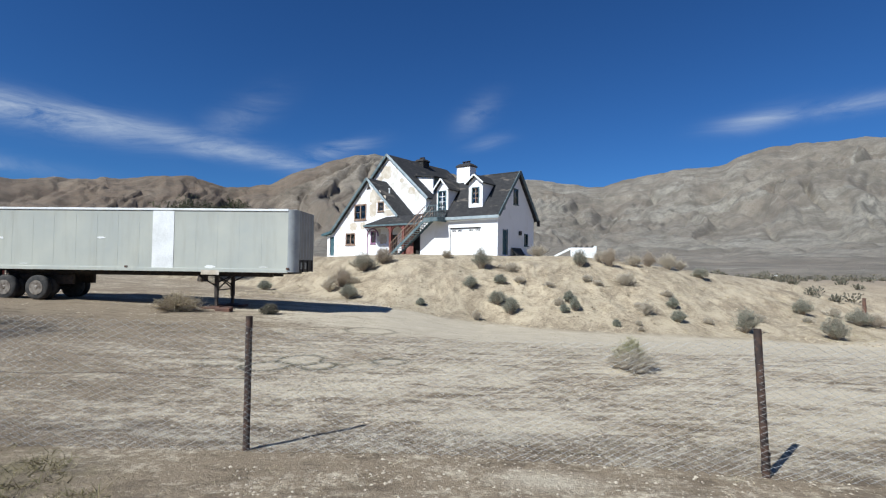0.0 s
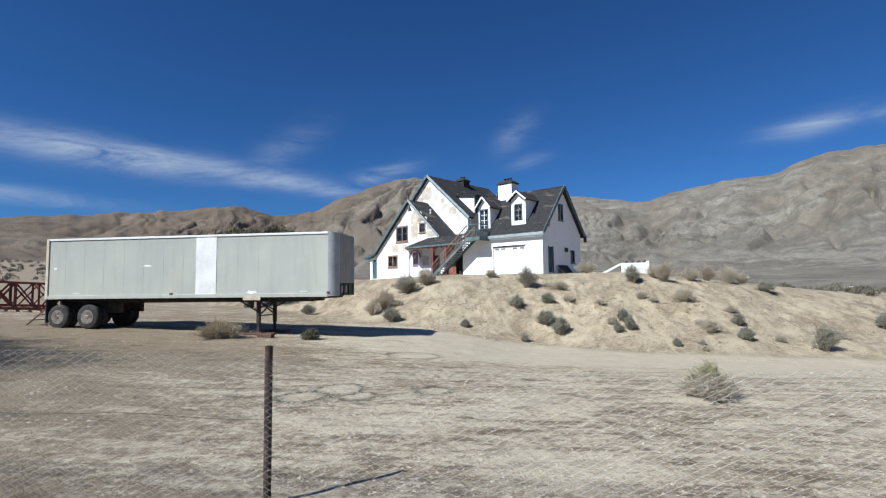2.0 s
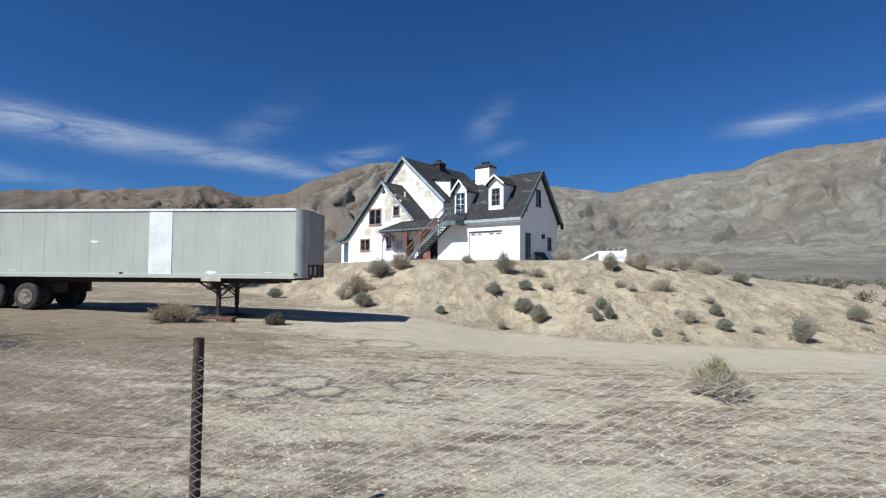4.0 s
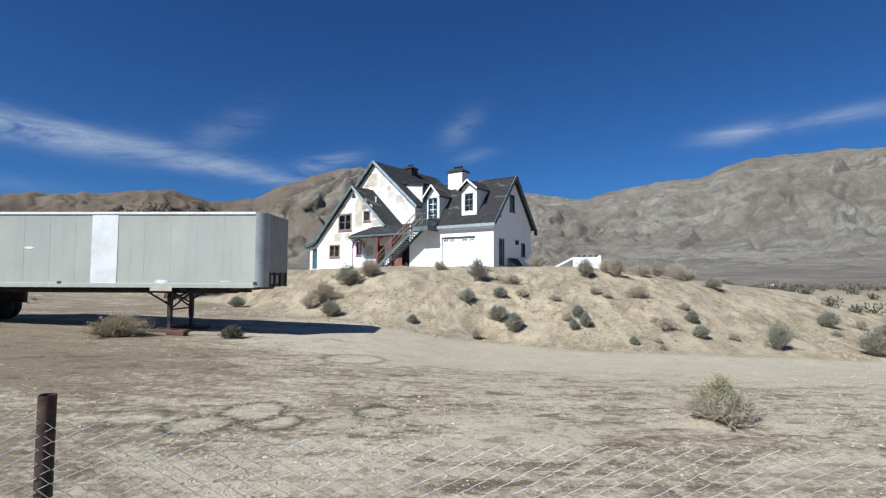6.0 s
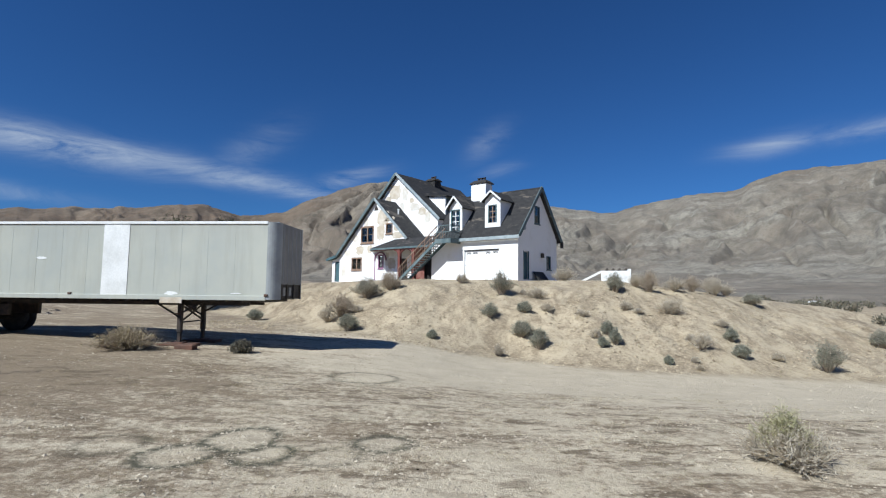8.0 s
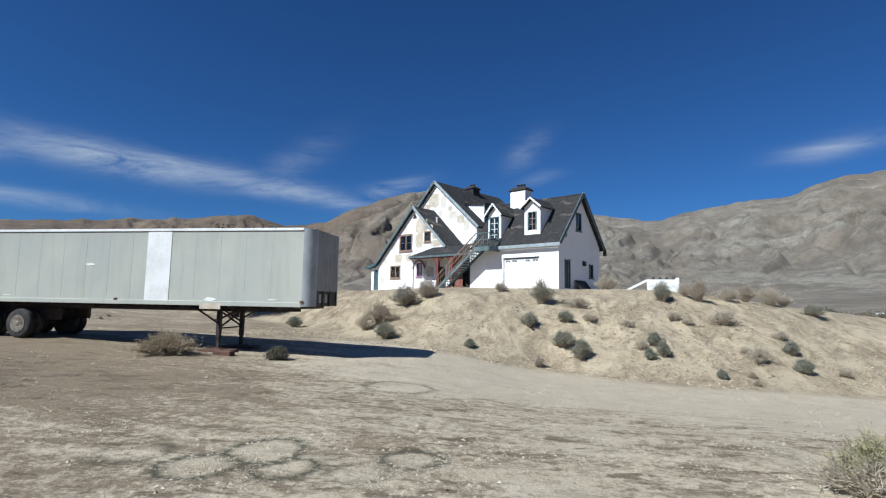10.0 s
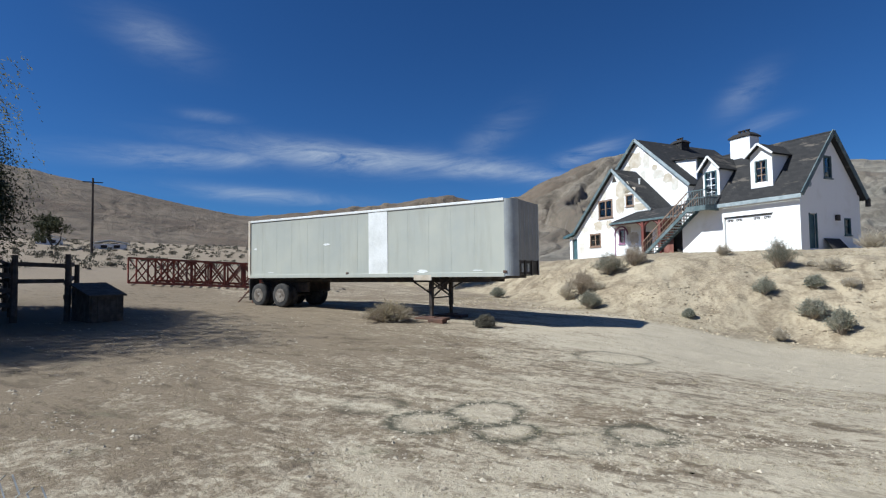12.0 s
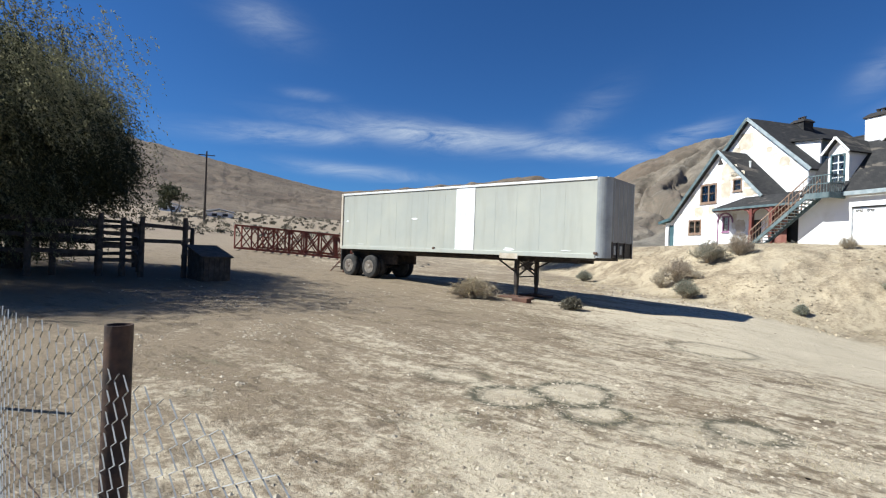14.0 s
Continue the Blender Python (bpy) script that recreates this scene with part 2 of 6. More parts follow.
    over = math_node(n, l, "SUBTRACT", math_node(n, l, "ADD", py, math_node(n, l, "MULTIPLY", speck, 1.6)), math_node(n, l, "ADD", math_node(n, l, "MULTIPLY", edge, 50.0), 0.8))
    rise = math_node(n, l, "MULTIPLY", band(over, -0.4, 0.9), 0.9)
    c = mixc(n, l, rise, c, mixc(n, l, clod, (0.20, 0.152, 0.096), (0.44, 0.365, 0.25)))
    # browner stony soil away from the yard
    far = math_node(n, l, "MAXIMUM", band(math_node(n, l, "MULTIPLY", px, -1.0), 25.0, 36.0), band(px, 26.0, 44.0))
    c = mixc(n, l, math_node(n, l, "MULTIPLY", far, 0.85), c, mixc(n, l, patch, (0.20, 0.152, 0.105), (0.32, 0.255, 0.18)))
    l.new(c, b.inputs["Base Color"])
    b.inputs["Roughness"].default_value = 0.95
    h = math_node(n, l, "ADD", math_node(n, l, "MULTIPLY", grit, 0.5), math_node(n, l, "ADD", speck, math_node(n, l, "MULTIPLY", patch, 1.2)))
    bump(n, l, b, h, 0.7, 0.05)
    return m

def rock_material():
    m, n, l, b = nodes_of("mountain_rock")
    v = coords(n)
    big = noise_node(n, l, 0.009, 6, 0.62, v, 0.8)
    mid = noise_node(n, l, 0.045, 6, 0.7, v, 0.5)
    dots = noise_node(n, l, 0.42, 4, 0.75, v)
    c = ramp(n, l, big, [(0.36, (0.165, 0.133, 0.102)), (0.5, (0.218, 0.187, 0.148)), (0.62, (0.277, 0.252, 0.206))])
    c = mixc(n, l, ramp(n, l, mid, [(0.42, (0.0,)), (0.62, (0.8,))]), c, (0.118, 0.103, 0.082))
    # the western range is a browner, darker rock
    west = n.new("ShaderNodeMapRange")
    west.inputs["From Min"].default_value, west.inputs["From Max"].default_value = -40.0, -330.0
    sep = n.new("ShaderNodeSeparateXYZ")
    l.new(v, sep.inputs[0])
    l.new(sep.outputs[0], west.inputs["Value"])
    c = mixc(n, l, west.outputs[0], c, mixc(n, l, 1.0, c, (0.74, 0.62, 0.54), "MULTIPLY"))
    scree = ramp(n, l, noise_node(n, l, 0.022, 6, 0.70, scaled(n, l, v, 1, 1, 0.3), 1.6), [(0.57, (0.0,)), (0.68, (1.0,))])
    c = mixc(n, l, math_node(n, l, "MULTIPLY", math_node(n, l, "MULTIPLY", scree, math_node(n, l, "SUBTRACT", 1.0, west.outputs[0])), 0.55), c, (0.36, 0.335, 0.282))
    shrubs = ramp(n, l, dots, [(0.50, (0.0,)), (0.60, (1.0,))])
    c = mixc(n, l, math_node(n, l, "MULTIPLY", shrubs, 0.55), c, (0.115, 0.110, 0.082))
    l.new(c, b.inputs["Base Color"])
    b.inputs["Roughness"].default_value = 1.0
    bump(n, l, b, math_node(n, l, "ADD", mid, math_node(n, l, "MULTIPLY", dots, 0.35)), 0.9, 4.0)
    return m

def shingle_material():
    m, n, l, b = nodes_of("asphalt_shingle")
    v = coords(n)
    br = n.new("ShaderNodeTexBrick")
    br.inputs["Scale"].default_value = 1.0
    br.inputs["Brick Width"].default_value, br.inputs["Row Height"].default_value = 0.33, 0.17
    br.inputs["Mortar Size"].default_value = 0.008
    br.inputs["Color1"].default_value, br.inputs["Color2"].default_value = (0.017, 0.017, 0.018, 1), (0.034, 0.032, 0.032, 1)
    br.inputs["Mortar"].default_value = (0.018, 0.018, 0.018, 1)
    sep = n.new("ShaderNodeSeparateXYZ")
    l.new(v, sep.inputs[0])
    com = n.new("ShaderNodeCombineXYZ")
    l.new(math_node(n, l, "ADD", sep.outputs[0], sep.outputs[1]), com.inputs[0])
    l.new(sep.outputs[2], com.inputs[1])
    l.new(com.outputs[0], br.inputs["Vector"])
    worn = ramp(n, l, noise_node(n, l, 0.55, 6, 0.7, scaled(n, l, v, 0.8, 0.8, 2.6), 0.3), [(0.585, (0.0,)), (0.62, (1.0,))])
    c = mixc(n, l, math_node(n, l, "MULTIPLY", worn, 0.6), br.outputs["Color"], (0.16, 0.135, 0.11))
    l.new(c, b.inputs["Base Color"])
    b.inputs["Roughness"].default_value = 0.9
    bump(n, l, b, br.outputs["Fac"], 0.5, -0.02)
    return m

def glass_material():
    m, n, l, b = nodes_of("window_glass")
    b.inputs["Base Color"].default_value = (0.75, 0.8, 0.82, 1)
    b.inputs["Transmission Weight"].default_value = 1.0
    b.inputs["Roughness"].default_value = 0.03
    b.inputs["IOR"].default_value = 1.45
    return m

def trailer_material():
    m, n, l, b = nodes_of("weathered_trailer_paint")
    v = coords(n)
    run = noise_node(n, l, 1.6, 5, 0.65, scaled(n, l, v, 2.2, 2.2, 0.22))
    blot = noise_node(n, l, 0.55, 4, 0.6, v)
    c = mixc(n, l, ramp(n, l, blot, [(0.35, (0.0,)), (0.65, (1.0,))]), (0.40, 0.42, 0.385), (0.465, 0.475, 0.415))
    c = mixc(n, l, math_node(n, l, "MULTIPLY", ramp(n, l, run, [(0.5, (0.0,)), (0.72, (1.0,))]), 0.45), c, (0.34, 0.335, 0.28))
    sep = n.new("ShaderNodeSeparateXYZ")
    l.new(v, sep.inputs[0])
    # grime washed down from the roof rail
    r = n.new("ShaderNodeMapRange")
    r.inputs["From Min"].default_value, r.inputs["From Max"].default_value = 3.5, 4.25
    l.new(sep.outputs[2], r.inputs["Value"])
    c = mixc(n, l, math_node(n, l, "MULTIPLY", math_node(n, l, "MULTIPLY", r.outputs[0], run), 0.5), c, (0.33, 0.32, 0.28))
    l.new(c, b.inputs["Base Color"])
    b.inputs["Roughness"].default_value = 0.5
    b.inputs["Metallic"].default_value = 0.0
    bump(n, l, b, noise_node(n, l, 1.2, 3, 0.5, v), 0.12, 0.03)
    return m

M_SAND, M_ROCK, M_ROOF, M_GLASS, M_ALU = ground_material(), rock_material(), shingle_material(), glass_material(), trailer_material()
M_WHITE = mat_worn("white_stucco", (0.84, 0.84, 0.84), (0.74, 0.73, 0.70), 0.9, 0.85, 0, 22, 0.2, 0.01, 0.54, 0.78)
M_PANEL = mat_worn("white_panel", (0.80, 0.81, 0.80), (0.68, 0.69, 0.67), 1.5, 0.5, 0, 18, 0.05, 0.005)
M_PLASTER = mat_worn("bare_plaster", (0.50, 0.43, 0.33), (0.64, 0.59, 0.51), 1.6, 0.9, 0, 18, 0.5, 0.015)
M_TRIM = mat_worn("grey_green_trim", (0.075, 0.115, 0.125), (0.16, 0.20, 0.205), 2.0, 0.6)
M_TRIMPALE = mat_worn("pale_trim", (0.34, 0.39, 0.41), (0.20, 0.245, 0.26), 2.4, 0.6)
M_BROWN = mat_worn("brown_window_wood", (0.20, 0.125, 0.085), (0.29, 0.21, 0.155), 3.0, 0.7)
M_RED = mat_worn("red_stained_wood", (0.17, 0.042, 0.032), (0.12, 0.045, 0.036), 2.0, 0.7)
M_REDWALL = mat_worn("faded_red_boards", (0.19, 0.065, 0.048), (0.27, 0.13, 0.10), 1.4, 0.8)
M_PURPLE = mat_worn("faded_purple_paint", (0.24, 0.10, 0.20), (0.36, 0.22, 0.30), 2.0, 0.7)
M_TEAL = mat_worn("teal_paint", (0.035, 0.085, 0.105), (0.075, 0.14, 0.155), 2.0, 0.6)
M_DARK = mat_worn("dark_void_boards", (0.03, 0.027, 0.024), (0.05, 0.045, 0.04), 2.0, 0.9)
M_BLACK = mat_worn("black_steel", (0.030, 0.028, 0.027), (0.075, 0.055, 0.045), 5.0, 0.6, 0.3)
M_PIPE = mat_worn("rusty_pipe", (0.045, 0.034, 0.03), (0.13, 0.075, 0.05), 9.0, 0.75, 0.3, 60)
M_GALV = mat_worn("galvanised_wire", (0.35, 0.36, 0.36), (0.24, 0.23, 0.215), 12.0, 0.6, 0.2)
M_RUST = mat_worn("rusted_steel", (0.15, 0.075, 0.05), (0.085, 0.055, 0.042), 3.0, 0.85, 0.1)
M_REDSTEEL = mat_worn("red_primed_steel", (0.24, 0.062, 0.042), (0.13, 0.05, 0.036), 1.8, 0.8)
M_RUBBER = mat_worn("tyre_rubber", (0.022, 0.022, 0.022), (0.06, 0.055, 0.05), 4.0, 0.9)
M_RIM = mat_worn("wheel_paint", (0.22, 0.195, 0.165), (0.085, 0.065, 0.05), 6.0, 0.6)
# timber darkened so that the corral carries the tree's shade in its colour
M_TIMBER = mat_worn("weathered_timber", (0.055, 0.043, 0.034), (0.10, 0.082, 0.066), 5.0, 0.9, 0, 50, 0.4, 0.01)
M_BARK = mat_worn("bark", (0.055, 0.044, 0.034), (0.11, 0.09, 0.07), 6.0, 0.95, 0, 30, 0.8, 0.03)
M_TAR = mat_worn("asphalt_road", (0.055, 0.055, 0.058), (0.085, 0.083, 0.08), 1.2, 0.9, 0, 45)
M_FOLIAGE = mat_varied("olive_leaves", [(0.155, 0.155, 0.088), (0.205, 0.20, 0.11), (0.25, 0.24, 0.135), (0.30, 0.28, 0.17)], thin=0.55)
M_DARKLEAF = mat_varied("dark_green_leaves", [(0.03, 0.036, 0.017), (0.055, 0.06, 0.027), (0.085, 0.085, 0.04)], thin=0.25)
M_SAGE = mat_varied("sage_leaves", [(0.19, 0.20, 0.155), (0.28, 0.29, 0.225), (0.355, 0.36, 0.285), (0.42, 0.405, 0.325)], thin=0.4)
M_SCRUB = mat_varied("far_scrub", [(0.075, 0.072, 0.05), (0.11, 0.105, 0.075), (0.16, 0.145, 0.105), (0.21, 0.18, 0.13)])
M_DRY = mat_varied("dry_twigs", [(0.40, 0.33, 0.24), (0.52, 0.44, 0.34), (0.62, 0.54, 0.43), (0.32, 0.26, 0.20)], thin=0.4)
M_YELLOW = mat_varied("yellow_green_stems", [(0.42, 0.41, 0.22), (0.50, 0.47, 0.28), (0.58, 0.52, 0.38), (0.34, 0.33, 0.18)], thin=0.4)
M_BLEACHED = mat_varied("bleached_twigs", [(0.50, 0.43, 0.33), (0.58, 0.52, 0.41), (0.65, 0.59, 0.48), (0.43, 0.36, 0.27)], thin=0.4)
M_CLOD = mat_varied("soil_clods", [(0.20, 0.15, 0.095), (0.30, 0.24, 0.16), (0.40, 0.33, 0.225), (0.46, 0.385, 0.27)])
M_STONE = mat_varied("gravel_stones", [(0.33, 0.28, 0.21), (0.40, 0.345, 0.26), (0.47, 0.41, 0.315), (0.20, 0.16, 0.115)])
M_VERGE = mat_varied("verge_grass_blades", [(0.13, 0.10, 0.05), (0.22, 0.18, 0.09), (0.32, 0.27, 0.15), (0.10, 0.10, 0.04)], thin=0.3)
M_STRAW = mat_varied("dry_grass", [(0.45, 0.38, 0.24), (0.52, 0.44, 0.30), (0.36, 0.29, 0.18), (0.28, 0.26, 0.14)], thin=0.3)

# ---- building helpers ----
def box(bm, x0, x1, y0, y1, z0, z1, bevel=0.0):
    vs = [bm.verts.new((x, y, z)) for z in (z0, z1) for y in (y0, y1) for x in (x0, x1)]
    fs = [bm.faces.new([vs[i] for i in f]) for f in ((0, 2, 3, 1), (4, 5, 7, 6), (0, 1, 5, 4), (2, 6, 7, 3), (0, 4, 6, 2), (1, 3, 7, 5))]
    if bevel:
        bmesh.ops.bevel(bm, geom=list({e for f in fs for e in f.edges}), offset=bevel, segments=1, affect="EDGES")

def hull(bm, pts, faces):
    vs = [bm.verts.new(p) for p in pts]
    for f in faces:
        bm.faces.new([vs[i] for i in f])

def prism(bm, ring, shift):
    """A flat ring of points pushed along shift into a solid."""
    a = [bm.verts.new(p) for p in ring]
    b = [bm.verts.new(Vector(p) + Vector(shift)) for p in ring]
    bm.faces.new(a[::-1]), bm.faces.new(b)
    for i in range(len(ring)):
        j = (i + 1) % len(ring)
        bm.faces.new((a[i], a[j], b[j], b[i]))

def tube(bm, pts, radii, sides=8, cap=True):
    """A round bar along pts."""
    pts = [Vector(p) for p in pts]
    if isinstance(radii, (int, float)):
        radii = [radii] * len(pts)
    rings = []
    for i, p in enumerate(pts):
        d = (pts[min(i + 1, len(pts) - 1)] - pts[max(i - 1, 0)]).normalized()
        s = d.cross(Vector((0, 0, 1)) if abs(d.z) < 0.9 else Vector((1, 0, 0))).normalized()
        t = d.cross(s)
        rings.append([bm.verts.new(p + radii[i] * (s * math.cos(a) + t * math.sin(a))) for a in (2 * math.pi * k / sides for k in range(sides))])
    for a, b in zip(rings, rings[1:]):
        for k in range(sides):
            bm.faces.new((a[k], a[(k + 1) % sides], b[(k + 1) % sides], b[k]))
    if cap:
        bm.faces.new(rings[0][::-1]), bm.faces.new(rings[-1])

def beam(bm, a, b, w, h=None):
    """A square bar from a to b."""
    a, b, h = Vector(a), Vector(b), h or w
    d = (b - a).normalized()
    s = d.cross(Vector((0, 0, 1)) if abs(d.z) < 0.95 else Vector((1, 0, 0))).normalized()
    t = s.cross(d)
    ring = [a + s * (w / 2 * i) + t * (h / 2 * j) for i, j in ((-1, -1), (1, -1), (1, 1), (-1, 1))]
    prism(bm, ring, b - a)

def lathe(bm, prof, axis, centre, sides=28):
    """A profile of (radius, along) turned round the x, y or z axis."""
    rings = []
    for r, h in prof:
        ring = []
        for k in range(sides):
            a = 2 * math.pi * k / sides
            c, s = r * math.cos(a), r * math.sin(a)
            q = {"x": (h, c, s), "y": (c, h, s), "z": (c, s, h)}[axis]
            ring.append(bm.verts.new(Vector(centre) + Vector(q)))
        rings.append(ring)
    for a, b in zip(rings, rings[1:]):
        for k in range(sides):
            bm.faces.new((a[k], a[(k + 1) % sides], b[(k + 1) % sides], b[k]))
    bm.faces.new(rings[0][::-1]), bm.faces.new(rings[-1])

def part(name, bm, material, parent=None, label="", smooth_faces=False):
    bmesh.ops.recalc_face_normals(bm, faces=bm.faces)
    me = bpy.data.meshes.new(name)
    bm.to_mesh(me)
    bm.free()
    me.materials.append(material)
    if smooth_faces:
        me.polygons.foreach_set("use_smooth", [True] * len(me.polygons))
    ob = new(name, me)
    ob.parent = parent
    return tagged(ob, label)

def boxpart(name, material, parent, *b, bevel=0.0, label=""):
    bm = bmesh.new()
    box(bm, *b, bevel=bevel)
    return part(name, bm, material, parent, label)

def thing(name, label, category, m=None, group="", kind=""):
    ob = new(name)
    ob.empty_display_size = 0.2
    if m is not None:
        ob.matrix_world = m
    return tagged(ob, label, category, group, kind)

def raw_mesh(name, verts, faces, material, parent=None):
    me = bpy.data.meshes.new(name)
    me.from_pydata(np.asarray(verts).tolist(), [], np.asarray(faces).tolist())
    me.materials.append(material)
    ob = new(name, me)
    ob.parent = parent
    return ob

# ---- terrain ----
def _lattice(ix, iy, seed):
    h = (ix.astype(np.int64) * 374761393 + iy.astype(np.int64) * 668265263 + seed * 974634721) & 0xFFFFFFFF
    h = ((h ^ (h >> 13)) * 1274126177) & 0xFFFFFFFF
    return ((h ^ (h >> 16)) & 0xFFFF) / 65535.0

def vnoise(x, y, seed=0):
    """Smooth value noise in 0..1 for arrays."""
    x, y = np.asarray(x, float), np.asarray(y, float)
    ix, iy = np.floor(x), np.floor(y)
    fx, fy = x - ix, y - iy
    fx, fy = fx * fx * (3 - 2 * fx), fy * fy * (3 - 2 * fy)
    a, b = _lattice(ix, iy, seed), _lattice(ix + 1, iy, seed)
    c, d = _lattice(ix, iy + 1, seed), _lattice(ix + 1, iy + 1, seed)
    return (a + (b - a) * fx) * (1 - fy) + (c + (d - c) * fx) * fy

def fbm(x, y, octaves=4, seed=0):
    s, k, n = 0.0, 1.0, 0.0
    for o in range(octaves):
        s = s + k * vnoise(x * 2 ** o, y * 2 ** o, seed + o)
        n, k = n + k, k * 0.5
    return s / n

def smooth(a, b, x):
    t = np.clip((x - a) / (b - a), 0, 1)
    return t * t * (3 - 2 * t)

def ground_z(x, y, fine=True):
    """Height of the ground."""
    x, y = np.asarray(x, float), np.asarray(y, float)
    z = 0.036 * np.clip(-x - 4, 0, 20) + 0.09 * np.clip(-x - 24, 0, 100)
    z = z + 0.17 * (1 - smooth(3.5, 9, y)) * smooth(-8, 2, y + 6)
    z = z - (0.9 * smooth(-4.5, 2.5, x) + 0.035 * np.clip(x - 2, 0, 30)) * smooth(10, 25, y)
    toe = track_edge(x) + 1.3
    top = 2.83 - 0.03 * np.clip(-x - 3, 0, 20) - 0.09 * np.clip(x - 9, 0, 22)
    width = 37.2 + 0.6 * np.clip(x - 9, 0, 22) + 0.6 * np.clip(-x - 6, 0, 14) - toe
    rough = (fbm(x * 0.22, y * 0.22, 3, 7) - 0.5)
    s = smooth(0, 1, (y - toe + 2.2 * rough * smooth(24, 28, y)) / width)
    pad = np.maximum(top - z, 0) * (0.7 * s + 0.3 * np.sqrt(s))
    back = 1 - smooth(64, 110, y)
    z = z + pad * back
    if fine:
        slope = smooth(0.02, 0.3, s) * (1 - smooth(0.75, 1.0, s))
        z = z + (0.06 + 0.42 * slope) * (fbm(x * 0.6, y * 0.4, 5, 3) - 0.5) * smooth(1.5, 6, np.hypot(x, y - 2)) 
        z = z + (0.03 + 0.24 * slope) * (fbm(x * 2.2, y * 1.6, 3, 11) - 0.5)
    return z

def grid_mesh(name, X, Y, Z, material):
    """A sheet from 2-D arrays, its second axis closed."""
    n, m = X.shape
    verts = np.stack([X, Y, Z], -1).reshape(-1, 3)
    i, j = np.meshgrid(np.arange(n - 1), np.arange(m), indexing="ij")
    j2 = (j + 1) % m
    faces = np.stack([i * m + j, i * m + j2, (i + 1) * m + j2, (i + 1) * m + j], -1).reshape(-1, 4)
    me = bpy.data.meshes.new(name)
    me.from_pydata(verts.tolist(), [], faces.tolist())
    me.polygons.foreach_set("use_smooth", [True] * len(me.polygons))
    me.materials.append(material)
    return new(name, me)

def polar(radii, count, cx, cy):
    a = np.linspace(0, 2 * np.pi, count, endpoint=False)
    R, A = np.meshgrid(radii, a, indexing="ij")
    return cx + R * np.sin(A), cy + R * np.cos(A), R, np.degrees(-A)

GX, GY = 0.0, 10.0
radii = np.concatenate([[0.02], np.linspace(0.4, 45, 200), 45 * 1.035 ** np.arange(1, 95)])
X, Y, R, A = polar(radii, 760, GX, GY)
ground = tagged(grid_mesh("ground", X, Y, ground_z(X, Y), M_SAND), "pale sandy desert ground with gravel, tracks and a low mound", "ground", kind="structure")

# skyline: azimuth to the left of +y, and elevation above the eye, degrees
SKY_AZ = [-180, -120, -70, -50, -38, -36.6, -35.4, -32, -28.6, -27.2, -26.2, -23.7, -20.5, -17.6, -15.5, -13.9, -12, -9.3, -6.8, 2, 6.2, 10, 13.3, 15.2, 17.6, 20, 22.3, 24.6, 27, 28.6, 30.5, 33, 37.6, 43, 47.5, 52.4, 57.3, 61.9, 65.6, 69.4, 72, 76, 88, 98, 110, 140, 180]
SKY_EL = [4, 4, 7, 10, 11.4, 11.6, 11.4, 11.5, 11.4, 11.0, 10.3, 10.1, 9.8, 9.35, 8.9, 8.4, 8.75, 9.25, 9.5, 10, 11.0, 12.1, 12.0, 11.4, 10.6, 9.6, 8.4, 7.9, 7.8, 8.3, 8.5, 8.3, 7.6, 7.0, 6.5, 6.0, 6.9, 7.8, 8.5, 9.2, 9.6, 9.9, 6.5, 3.7, 3.5, 4, 4]
mr = np.concatenate([np.linspace(95, 300, 40), np.linspace(306, 1000, 120)])
MX, MY, MR, MA = polar(mr, 1800, 0.0, 2.0)
az1 = (MA[0] + 180) % 360 - 180
el = np.interp(az1, SKY_AZ, SKY_EL)
ker = np.hanning(11); ker /= ker.sum()
el = np.convolve(np.concatenate([el[-5:], el, el[:5]]), ker, "valid")
wx, wy = MX + 60 * (fbm(MX / 130, MY / 130, 3, 21) - 0.5), MY + 60 * (fbm(MX / 130, MY / 130, 3, 31) - 0.5)
def crease(a):
    """Sharp valleys between rounded spurs, 0 on the spurs and 1 in the valleys."""
    return np.clip(1 - np.abs(2 * a - 1) * 3.2, 0, 1)
bend = 9 * (fbm(MX / 210, MY / 210, 3, 71) - 0.5)
valley = crease(fbm(MA * 0.10 + 0.45 * bend, MR / 520, 2, 51))
gully = crease(fbm(MA * 0.34 + bend, MR / 300, 3, 55))
rill = crease(fbm(MA * 1.05 + 2.2 * bend, MR / 160, 3, 57))
hump = fbm(wx / 120, wy / 120, 4, 41) - 0.5
rise = smooth(110, 860, MR) ** 1.05
mid_slope = smooth(150, 380, MR) * (1 - 0.9 * smooth(560, 880, MR))
bearing = (MA + 180) % 360 - 180
calm = 1 - 0.85 * smooth(36, 54, bearing) * (1 - smooth(100, 130, bearing))
mz = rise * (1.0 - mid_slope * calm * (0.22 * valley + 0.15 * gully + 0.05 * rill + 0.12 * hump)) * MR
tan_max = (mz / MR).max(0)
mz = mz * (np.tan(np.radians(el + 0.45 * (fbm(az1 * 0.8, az1 * 0, 4, 81) - 0.5) * (1 - 0.6 * smooth(40, 56, az1)))) / tan_max)[None, :] + 2.1
mz = mz - 6.0 * (1 - smooth(95, 150, MR)) + (fbm(MX / 14, MY / 14, 3, 61) - 0.5) * 4 * calm * smooth(110, 350, MR) * (1 - 0.7 * smooth(700, 900, MR))
mountains = tagged(grid_mesh("mountain_range", MX, MY, mz, M_ROCK), "bare brown desert mountains with gullies", "mountain", kind="structure")

